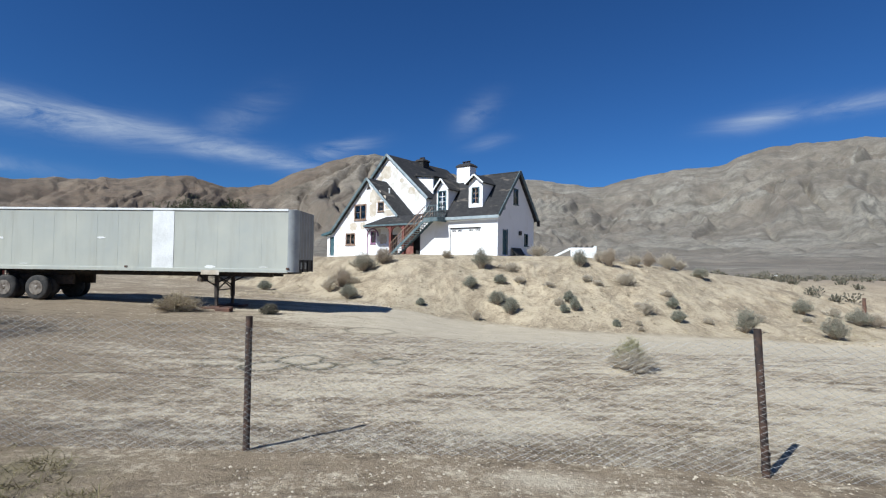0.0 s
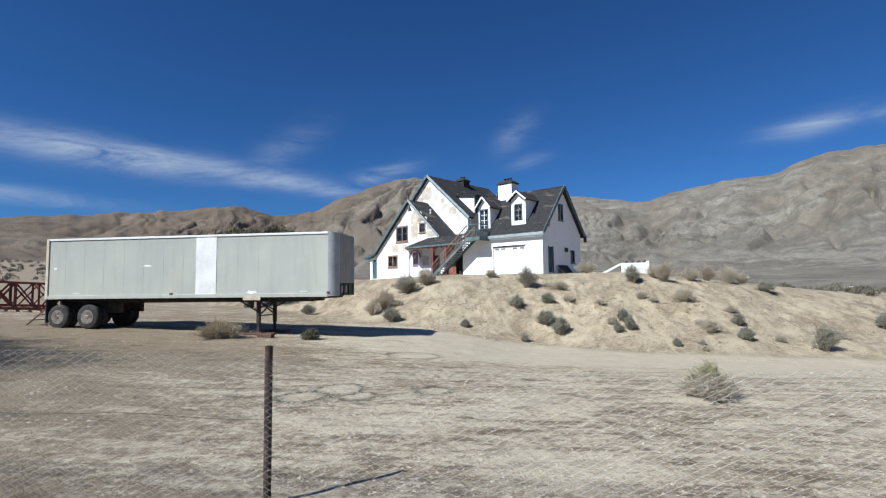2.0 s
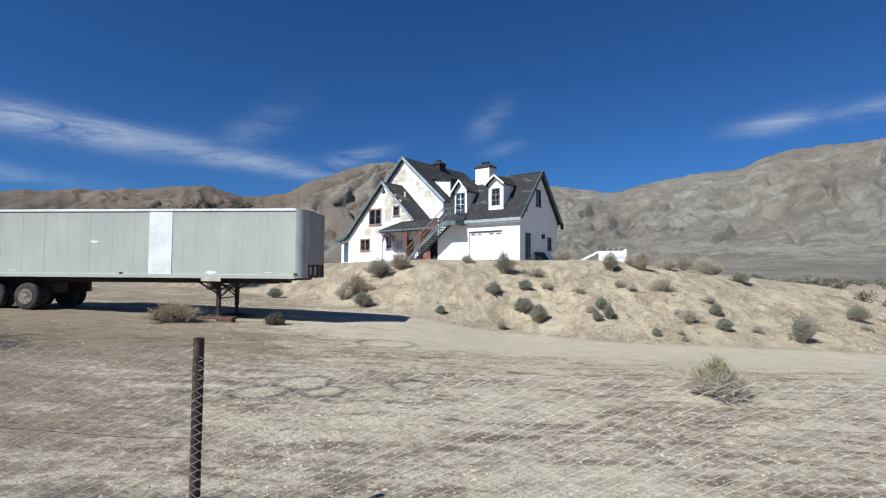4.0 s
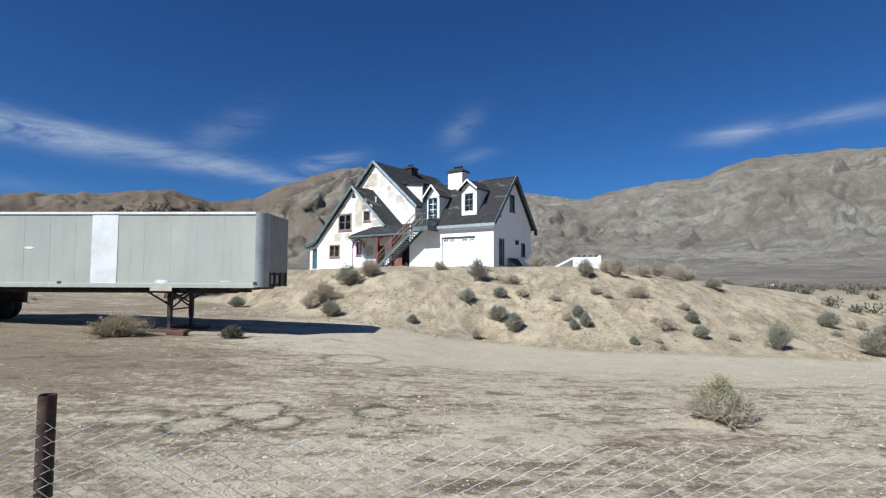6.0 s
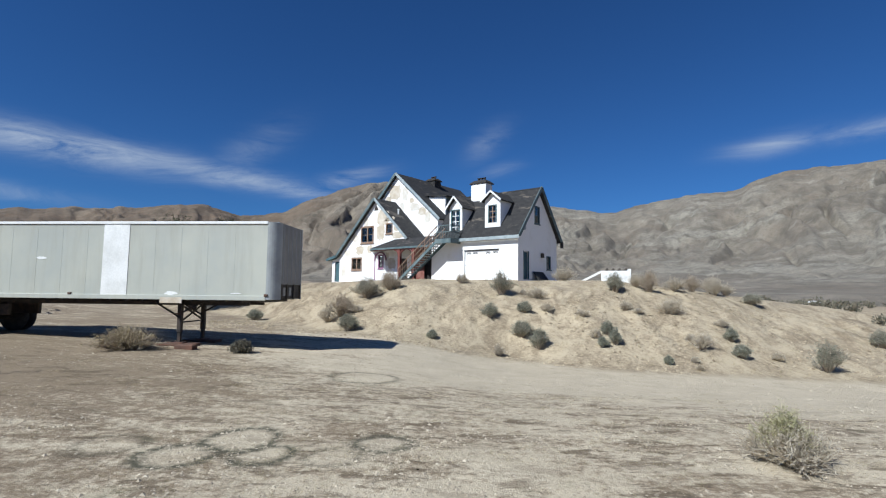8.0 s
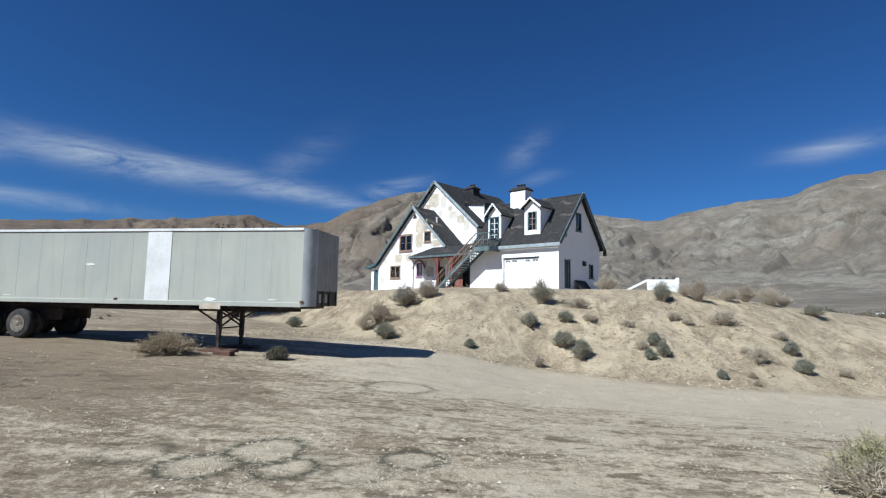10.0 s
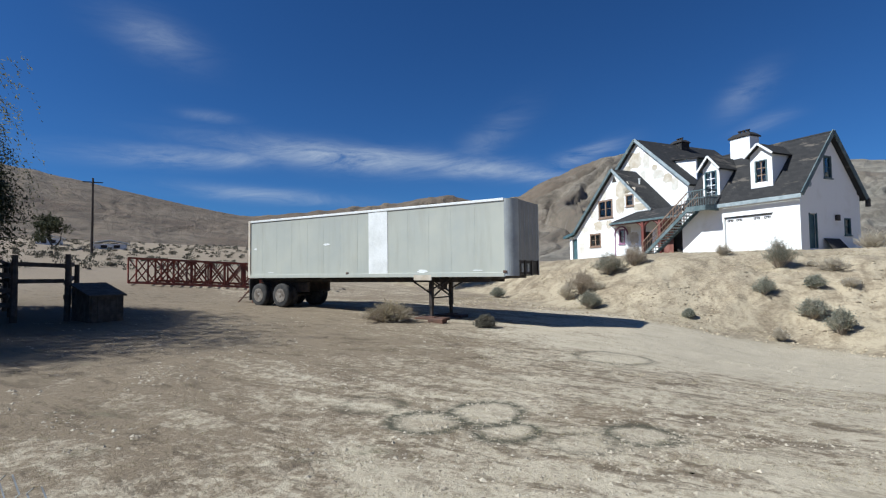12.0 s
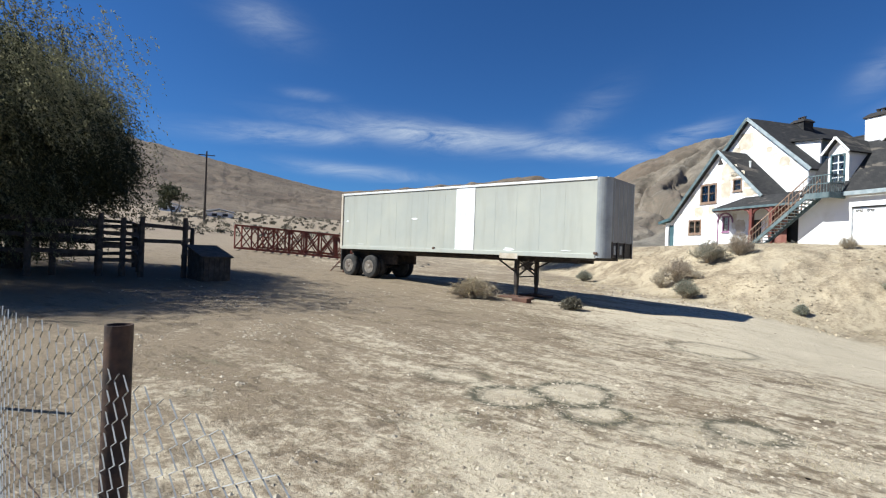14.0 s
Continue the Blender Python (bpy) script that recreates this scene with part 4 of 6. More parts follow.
# recessed wall behind the porch, to the garage wing; its dark colour holds the shade
wall("recess_wall", "u", 3.2, 0.2, 8.0, 12.2, -1.2, [(8, 3.3), (12.2, 3.3)], [(9.3, 10.2, -0.02, 2.1)], M_DARK, "entry wall in near-black boards, the recess shade put into its colour")
boxpart("entry_door", M_DARK, house, -10.18, -9.32, 3.28, 3.34, 0.0, 2.08, bevel=0.01)
boxpart("porch_side_panel", M_REDWALL, house, -12.75, -11.2, WV - 0.03, WV - 0.005, -0.03, 2.9)
boxpart("corner_board", M_PURPLE, house, -17.6, -17.5, WV - 0.03, WV - 0.004, -0.03, 2.75)

# outside stair to the landing
st = new("stair")
st.parent = house
tagged(st, "weathered outside stair with dark stringers, open treads and railings")
U0, U1, ZT, V0, V1 = 10.5, 6.5, 3.12, -1.25, -0.18
N = 16
for v in (V0, V1):
    board("stringer", (U0 + 0.1, v, -0.16), (U1, v, ZT - 0.16), 0.06, 0.22, M_TRIM, st)
for i in range(N):
    k = (i + 1) / (N + 0.5)
    u, z = U0 + (U1 - U0) * k, ZT * k
    boxpart("tread", M_TRIMPALE, st, -u - 0.15, -u + 0.15, V0 + 0.04, V1 - 0.04, z - 0.045, z, bevel=0.006)
boxpart("landing_deck", M_TIMBER, st, -U1 - 0.05, -5.1, V0 - 0.05, -0.02, ZT - 0.06, ZT, bevel=0.01)
board("landing_fascia", (U1 + 0.06, V0 - 0.08, ZT - 0.16), (5.08, V0 - 0.08, ZT - 0.16), 0.06, 0.34, M_TRIM, st)
board("landing_fascia", (5.08, V0 - 0.08, ZT - 0.16), (5.08, -0.06, ZT - 0.16), 0.06, 0.34, M_TRIM, st)
for v in (V0, V1):
    board("handrail", (U0, v, 0.98), (U1, v, ZT + 1.0), 0.05, 0.07, M_BROWN, st)
    board("mid_rail", (U0, v, 0.55), (U1, v, ZT + 0.55), 0.03, 0.04, M_BROWN, st)
    for i in range(0, N + 2):
        k = i / (N + 1)
        u, z = U0 + (U1 - U0) * k, ZT * k
        w = 0.06 if i % 6 == 0 else 0.022
        board("newel" if i % 6 == 0 else "baluster", (u, v, z), (u, v, z + 0.98), w, w, M_BROWN, st)
for a, b in (((U1, V0), (5.1, V0)), ((5.1, V0), (5.1, -0.1))):
    for h in (0.55, 1.05):
        board("landing_rail", (*a, ZT + h), (*b, ZT + h), 0.045, 0.06, M_TRIM, st)
    for k in np.linspace(0, 1, 9):
        u, v = a[0] + (b[0] - a[0]) * k, a[1] + (b[1] - a[1]) * k
        board("baluster", (u, v, ZT), (u, v, ZT + 1.05), 0.025, 0.025, M_TRIM, st)
# a sheet of dark board leans on the gable wall
lean = thing("leaning_board", "dark sheet of board leaning on the gable wall", "board", HOUSE)
bm = bmesh.new()
prism(bm, [(0.75, 2.1, -0.25), (0.75, 3.7, -0.25), (0.06, 3.7, 0.62), (0.06, 2.1, 0.62)], (0.02, 0, 0.03))
part("sheet", bm, M_DARK, lean)

# ---- the semi-trailer ----
TX0, TX1, TY0, TY1, TZ0, TZ1 = -18.75, -5.85, 19.67, 22.14, 1.74, 4.27
NR = 0.36
M_CORNER = mat_worn("corner_aluminium", (0.36, 0.38, 0.385), (0.27, 0.285, 0.29), 1.4, 0.5, 0.1)
trailer = thing("semi_trailer", "long pale grey box semi-trailer parked on its landing legs", "trailer")
body = boxpart("body", M_ALU, trailer, TX0 + 0.03, TX1 - NR, TY0 + 0.02, TY1 - 0.02, TZ0 + 0.02, TZ1 - 0.04, label="pale grey weathered box")
boxpart("nose", mat_worn("nose_metal", (0.17, 0.17, 0.175), (0.26, 0.25, 0.24), 1.2, 0.55), trailer, TX1 - NR, TX1, TY0 + NR, TY1 - NR, TZ0 + 0.5, TZ1 - 0.03, bevel=0.0, label="grey metal front wall")
for c, q in ((TY0 + NR, -1), (TY1 - NR, 1)):
    # rounded front corners
    bm = bmesh.new()
    arc = [(TX1 - NR + NR * math.sin(w), c + q * NR * math.cos(w)) for w in np.linspace(0, math.pi / 2, 9)]
    prism(bm, [(TX1 - NR, c, TZ0)] + [(*p, TZ0) for p in arc], (0, 0, TZ1 - TZ0 - 0.02))
    part("corner_post", bm, M_CORNER, trailer, "rounded pale grey corner post")
for y in (TY0 - 0.012, TY1 - 0.045):
    boxpart("top_rail", M_PANEL, trailer, TX0, TX1 - NR, y - 0.004, y + 0.06, TZ1 - 0.09, TZ1, bevel=0.01)
    boxpart("bottom_rail", M_ALU, trailer, TX0, TX1 - NR, y - 0.006, y + 0.06, TZ0 - 0.03, TZ0 + 0.12, bevel=0.01)
    boxpart("rear_post", M_PLASTER, trailer, TX0 - 0.02, TX0 + 0.12, y - 0.01, y + 0.08, TZ0 - 0.02, TZ1, bevel=0.01, label="tan rusty rear post")
boxpart("roof_sheet", M_PANEL, trailer, TX0, TX1 - 0.08, TY0 + NR * 0.5, TY1 - NR * 0.5, TZ1 - 0.018, TZ1 - 0.005)
boxpart("side_panel", M_PANEL, trailer, -11.83, -10.93, TY0 + 0.006, TY0 + 0.02, TZ0 + 0.11, TZ1 - 0.10, label="bright white replacement panel")
for i, x in enumerate((-17.85, -16.95, -16.05, -15.1, -14.2, -13.3, -12.4, -10.93, -10.03, -9.13, -8.22, -7.30)):
    boxpart("panel_seam", M_ALU, trailer, x - 0.011, x + 0.011, TY0 + 0.017, TY0 + 0.022, TZ0 + 0.12, TZ1 - 0.09)
for x, z, w, h in ((-14.0, 3.05, 0.35, 0.09), (-17.3, 1.95, 0.4, 0.04), (-9.4, 1.92, 0.5, 0.13), (-7.2, 1.93, 0.4, 0.04), (-18.3, 3.0, 0.2, 0.1)):
    rng = random.Random(int(x * 10))
    bm = bmesh.new()
    prism(bm, [(x + w / 2 * math.cos(a) * (0.7 + 0.5 * rng.random()), TY0 + 0.012, z + h / 2 * math.sin(a) * (0.7 + 0.5 * rng.random())) for a in np.linspace(0, 2 * math.pi, 12, endpoint=False)], (0, 0.01, 0))
    part("scuffed_patch", bm, M_PANEL, trailer)
for x in (-12.9, -6.2):
    boxpart("marker_lamp", M_RUST, trailer, x - 0.06, x + 0.06, TY0 - 0.03, TY0 + 0.02, TZ0 + 0.10, TZ0 + 0.18, bevel=0.01)
# nose underside: dark coupler recess with a pale box
boxpart("coupler_recess", M_BLACK, trailer, TX1 - 0.35, TX1 - 0.03, TY0 + NR + 0.02, TY1 - NR - 0.02, TZ0 + 0.03, TZ0 + 0.5, bevel=0.02)
for y in (20.25, 20.75):
    boxpart("coupler_plate", M_GALV, trailer, TX1 - 0.03, TX1 - 0.01, y, y + 0.18, TZ0 + 0.12, TZ0 + 0.4)
for y0 in (20.05, 20.5, 21.1, 21.7):
    boxpart("nose_rib", M_BLACK, trailer, TX1 - 0.03, TX1 + 0.01, y0, y0 + 0.06, TZ0 + 0.0, TZ0 + 0.52)
for k in range(5):
    boxpart("nose_seam", M_TRIMPALE, trailer, TX1 - 0.005, TX1 + 0.006, 20.15 + 0.36 * k, 20.17 + 0.36 * k, TZ0 + 0.55, TZ1 - 0.12)
for y in (20.35, 21.46):
    boxpart("frame_rail", M_BLACK, trailer, TX0 + 0.1, TX1 - 1.2, y - 0.06, y + 0.06, TZ0 - 0.22, TZ0 + 0.02)
for k in range(22):
    x = TX0 + 0.5 + k * 0.56
    boxpart("cross_member", M_BLACK, trailer, x, x + 0.05, TY0 + 0.05, TY1 - 0.05, TZ0 - 0.1, TZ0 + 0.02)
# axles, wheels, flaps
for x in (-18.18, -16.78):
    bm = bmesh.new()
    tube(bm, [(x, TY0 + 0.1, 0.96), (x, TY1 - 0.1, 0.96)], 0.075, 12)
    part("axle", bm, M_BLACK, trailer)
    for s, y in ((1, TY0 + 0.07), (1, TY0 + 0.40), (-1, TY1 - 0.33), (-1, TY1)):
        w = new("wheel")
        w.parent = trailer
        bm = bmesh.new()
        a, b = (0, 0.27) if s > 0 else (-0.27, 0)
        lathe(bm, [(0.29, a), (0.44, a + 0.005), (0.495, a + 0.035), (0.515, a + 0.08), (0.515, b - 0.08), (0.495, b - 0.035), (0.44, b - 0.005), (0.29, b)], "y", (x, y, 0.96), 36)
        part("tyre", bm, M_RUBBER, w, smooth_faces=True)
        bm = bmesh.new()
        o = y - 0.012 if s > 0 else y + 0.012
        lathe(bm, [(0.295, 0.0), (0.295, s * 0.02), (0.25, s * 0.03), (0.235, s * 0.10), (0.14, s * 0.115), (0.13, s * 0.03), (0.09, s * 0.0), (0.05, -s * 0.02)], "y", (x, o, 0.96), 28)
        part("rim", bm, M_RIM, w)
for y in (TY0 + 0.05, TY1 - 0.55):
    boxpart("mud_flap", M_RUBBER, trailer, TX0 - 0.02, TX0 + 0.02, y, y + 0.5, 0.72, TZ0 - 0.05)
for y in (20.3, 21.5):
    boxpart("suspension_beam", M_BLACK, trailer, -18.5, -15.6, y - 0.08, y + 0.08, 1.1, 1.52, bevel=0.03)
# landing gear
for y in (20.2, 21.6):
    leg = boxpart("landing_leg", M_BLACK, trailer, -9.42, -9.28, y - 0.07, y + 0.07, 0.62, TZ0, bevel=0.01, label="dark rusty landing leg")
    boxpart("inner_leg", M_BLACK, leg, -9.40, -9.30, y - 0.05, y + 0.05, 0.3, 0.64)
    boxpart("foot_plate", M_RUST, leg, -9.55, -9.15, y - 0.16, y + 0.16, 0.26, 0.30)
    for dx in (-1.05, 0.9):
        bm = bmesh.new()
        beam(bm, (-9.35 + dx, y, TZ0 - 0.04), (-9.35, y, 1.1 if dx < 0 else 1.25), 0.05)
        part("leg_brace", bm, M_BLACK, trailer)
for a, b in (((20.2, 0.95), (21.6, 1.55)), ((20.2, 1.55), (21.6, 0.95)), ((20.2, 0.95), (21.6, 0.95))):
    bm = bmesh.new()
    beam(bm, (-9.35, *a), (-9.35, *b), 0.045)
    part("cross_brace", bm, M_BLACK, trailer)
bm = bmesh.new()
tube(bm, [(-9.35, 19.75, 1.25), (-9.35, 20.13, 1.25), (-9.35, 20.13, 1.2)], 0.02, 6)
part("crank_handle", bm, M_RUST, trailer)
boxpart("gusset", M_PLASTER, trailer, -9.75, -9.0, TY0 - 0.02, TY0 + 0.01, TZ0 - 0.14, TZ0 + 0.05, bevel=0.005)
def crib(x, y, n):
    t = thing("timber_blocks", "rusty brown timber cribbing under the landing legs", "timber", group="cribbing under the trailer")
    z = float(ground_z(x, y)) - 0.06
    h = (0.27 - z) / n
    for i in range(n):
        boxpart("block", M_RUST, t, x - 0.75 + 0.1 * i, x + 0.55, y - 0.28, y + 0.26, z + i * h, z + (i + 1) * h - 0.006, bevel=0.012)
crib(-9.3, 20.2, 2)
crib(-9.3, 21.6, 2)
loose = thing("loose_block", "short rusty timber block lying beside the landing legs", "timber")
boxpart("block", M_RUST, loose, -8.95, -8.35, 19.3, 19.6, -0.12 + float(ground_z(-8.6, 19.5)), 0.13 + float(ground_z(-8.6, 19.5)), bevel=0.015)
# small metal steps behind the trailer
steps = thing("metal_steps", "low rusty metal steps behind the trailer", "steps")
sx, sy = -20.2, 20.3
sz = float(ground_z(sx, sy))
for i in range(3):
    boxpart("step", M_RUST, steps, sx + 0.3 * i, sx + 0.3 * i + 0.28, sy, sy + 0.9, sz + 0.22 + 0.22 * i, sz + 0.25 + 0.22 * i)
for y in (sy, sy + 0.9):
    bm = bmesh.new()
    beam(bm, (sx - 0.1, y, sz), (sx + 0.95, y, sz + 0.78), 0.05)
    beam(bm, (sx + 0.92, y, sz - 0.05), (sx + 0.92, y, sz + 0.78), 0.05)
    part("side_rail", bm, M_RUST, steps)

# ---- plants ----
def frames_of(dirs, rng):
    side = np.cross(dirs, rng.normal(size=dirs.shape))
    side /= np.linalg.norm(side, axis=1, keepdims=True) + 1e-9
    return side

def leaf_quads(pos, dirs, length, width, rng):
    """Diamond leaves at pos along dirs."""
    n = len(pos)
    side = frames_of(dirs, rng)
    L = (length * (0.6 + 0.8 * rng.random(n)))[:, None]
    W = (width * (0.6 + 0.8 * rng.random(n)))[:, None]
    v = np.stack([pos, pos + dirs * L * 0.5 + side * W * 0.5, pos + dirs * L, pos + dirs * L * 0.5 - side * W * 0.5], 1).reshape(-1, 3)
    f = np.arange(n * 4).reshape(-1, 4)
    return v, f

def spikes(base, tip, r, rng):
    """Thin three-sided stems that taper to a point."""
    n = len(base)
    d = tip - base
    s = frames_of(d / (np.linalg.norm(d, axis=1, keepdims=True) + 1e-9), rng)
    t = np.cross(d / (np.linalg.norm(d, axis=1, keepdims=True) + 1e-9), s)
    ring = [base + r * (s * math.cos(a) + t * math.sin(a)) for a in (0, 2.094, 4.189)]
    v = np.stack([*ring, tip], 1).reshape(-1, 3)
    k = np.arange(n)[:, None] * 4
    f = np.concatenate([k + np.array([[0, 1, 3]]), k + np.array([[1, 2, 3]]), k + np.array([[2, 0, 3]])])
    return v, f

def unit(a):
    return a / (np.linalg.norm(a, axis=1, keepdims=True) + 1e-9)

def shrub(name, label, x, y, w, h, seed, leaf_mat, twig_mat, leafy=1.0, group="", leaf=0.06, fluff=1.0):
    """A low desert shrub: many stems from one foot, with leaves or twiglets on their upper part."""
    rng = np.random.default_rng(seed)
    z = float(ground_z(x, y)) - 0.03
    ob = thing(name, label, "shrub", pose(x, y, z), group)
    n = int(60 + 60 * fluff)
    a = rng.random(n) * 2 * np.pi
    r = np.sqrt(rng.random(n))
    lump = 0.72 + 0.4 * np.sin(3 * a + seed) * rng.random() + 0.25 * rng.random(n)
    tip = np.stack([np.cos(a) * r * w / 2 * lump, np.sin(a) * r * w / 2 * lump, h * (1.0 - 0.55 * r ** 2) * (0.62 + 0.42 * rng.random(n))], 1)
    base = np.stack([tip[:, 0] * 0.14, tip[:, 1] * 0.14, np.zeros(n)], 1)
    v, f = spikes(base, tip, 0.006 + 0.006 * w, rng)
    m = int(5 + 3 * fluff)
    side0 = np.repeat(base + (tip - base) * 0.45, m, 0) + np.repeat(tip - base, m, 0) * (rng.random(n * m) * 0.5)[:, None]
    out = unit(np.repeat(unit(tip - base), m, 0) + 0.7 * rng.normal(size=(n * m, 3)) * np.array([1, 1, 0.7]))
    tw = side0 + out * (0.10 + 0.16 * rng.random(n * m))[:, None] * min(w, 1.6)
    v2, f2 = spikes(side0, tw, 0.004 + 0.003 * w, rng)
    raw_mesh("twig_mass", np.concatenate([v, v2]), np.concatenate([f, f2 + len(v)]), twig_mat, ob)
    if leafy > 0:
        k = max(1, int(5 * leafy))
        pos = np.repeat(side0, k, 0) + (np.repeat(tw - side0, k, 0)) * rng.random(n * m * k)[:, None] * 1.1 + rng.normal(size=(n * m * k, 3)) * 0.02
        pos[:, 2] = np.maximum(pos[:, 2], 0.02)
        dirs = unit(np.repeat(out, k, 0) + 0.8 * rng.normal(size=(n * m * k, 3)) + np.array([0, 0, 0.4]))
        v, f = leaf_quads(pos, dirs, leaf, leaf * 0.45, rng)
        raw_mesh("foliage", v, f, leaf_mat, ob)
    return ob

SHRUBS = [(-5.98, 32.87, 1.94, 1.23, 's'), (-4.85, 33.86, 1.5, 1.2, 'm'), (-5.93, 28.62, 1.1, 0.83, 's'), (-6.9, 30.94, 1.52, 1.4, 'm'), (-7.51, 30.41, 1.2, 1.02, 'd'), (-6.06, 30.94, 0.73, 0.36, 'd'), (-1.68, 27.81, 0.44, 0.39, 's'), (1.06, 30.56, 0.91, 0.79, 's'), (-0.63, 35.5, 0.96, 0.65, 'd'), (1.72, 33.49, 1.45, 1.45, 's')]
SHRUBS += [(2.85, 31.19, 0.75, 0.57, 's'), (3.75, 33.14, 1.54, 0.55, 'd'), (4.1, 31.24, 0.86, 0.4, 'd'), (2.63, 29.22, 1.11, 0.85, 's'), (3.31, 28.02, 0.9, 1.05, 's'), (1.41, 27.5, 0.64, 0.6, 'd'), (3.01, 33.9, 0.38, 0.32, 'd'), (5.76, 30.72, 0.83, 0.28, 'd'), (6.1, 28.83, 0.64, 0.51, 'd'), (6.69, 29.08, 0.56, 0.72, 's')]
SHRUBS += [(6.84, 28.22, 0.61, 0.83, 's'), (6.19, 27.9, 0.49, 0.44, 's'), (8.39, 34.29, 1.09, 1.25, 's'), (10.51, 34.89, 1.19, 1.38, 'm'), (9.95, 35.64, 1.13, 0.91, 'd'), (12.45, 36.41, 1.8, 0.91, 'd'), (16.07, 39.64, 1.6, 1.35, 'd'), (8.31, 31.98, 0.86, 0.51, 'd'), (8.88, 31.71, 0.67, 0.25, 'd'), (10.74, 32.22, 1.7, 0.79, 'd')]
SHRUBS += [(17.7, 37.65, 1.32, 0.72, 's'), (12.77, 29.94, 0.66, 0.71, 's'), (12.4, 28.11, 0.79, 0.65, 's'), (10.82, 28.58, 1.21, 0.82, 'd'), (8.65, 26.71, 0.36, 0.36, 's'), (9.91, 27.04, 0.36, 0.27, 'd'), (9.77, 26.23, 0.3, 0.26, 'd'), (14.06, 28.34, 0.58, 0.37, 'd'), (12.94, 31.25, 0.8, 0.37, 'd'), (-12.46, 32.4, 0.93, 0.66, 's')]
SHRUBS += [(15.44, 27.23, 1.24, 1.41, 's'), (17.42, 29.66, 0.9, 0.51, 'd'), (21.94, 33.08, 1.25, 1.0, 's'), (21.33, 31.59, 0.68, 0.34, 'd'), (20.2, 27.67, 1.48, 1.33, 's'), (24.25, 33.72, 1.08, 0.58, 'd'), (24.8, 32.34, 1.38, 0.97, 's'), (25.86, 32.44, 1.21, 0.83, 'm'), (10.67, 29.47, 0.65, 0.32, 'd'), (14.0, 37.6, 1.2, 1.15, 'm')]
SHRUBS += [(15.9, 38.8, 1.6, 1.3, 'd'), (17.2, 40.0, 1.2, 0.8, 'd'), (6.1, 38.8, 2.0, 1.05, 'd')]
for i, (x, y, w, h, k) in enumerate(SHRUBS):
    if k == 'd':
        shrub("dry_bush", "leafless pale dry bush on the sandy slope", x, y, w, h, 100 + i, M_BLEACHED, M_BLEACHED, 0.3, "dry bushes on the mound", 0.05, 0.7)
    else:
        shrub("sagebrush", "grey-green sagebrush on the sandy slope" if k == 's' else "half-dry grey sagebrush on the sandy slope", x, y, w, h, 100 + i, M_SAGE if k == 's' else M_DRY, M_DRY, 1.3 if k == 's' else 0.8, "sagebrush on the mound", 0.055)
shrub("rabbitbrush", "yellow-green rabbitbrush with bleached dry lower stems", 4.5, 10.75, 0.72, 0.74, 301, M_YELLOW, M_YELLOW, 0.6, "", 0.03, 1.6)
shrub("dry_skirt_bush", "bleached dry stems round the rabbitbrush", 4.5, 10.65, 1.05, 0.46, 302, M_BLEACHED, M_BLEACHED, 0.4, "", 0.03, 1.8)
shrub("tumbleweed", "tan dry tumbleweed beside the trailer's legs", -10.1, 18.75, 1.7, 0.62, 303, M_STRAW, M_DRY, 0.7, "", 0.05, 2.0)
shrub("round_shrub", "small round grey-green shrub in the trailer's shadow", -6.75, 19.3, 0.62, 0.38, 304, M_SCRUB, M_DRY, 1.6, "", 0.05, 1.5)

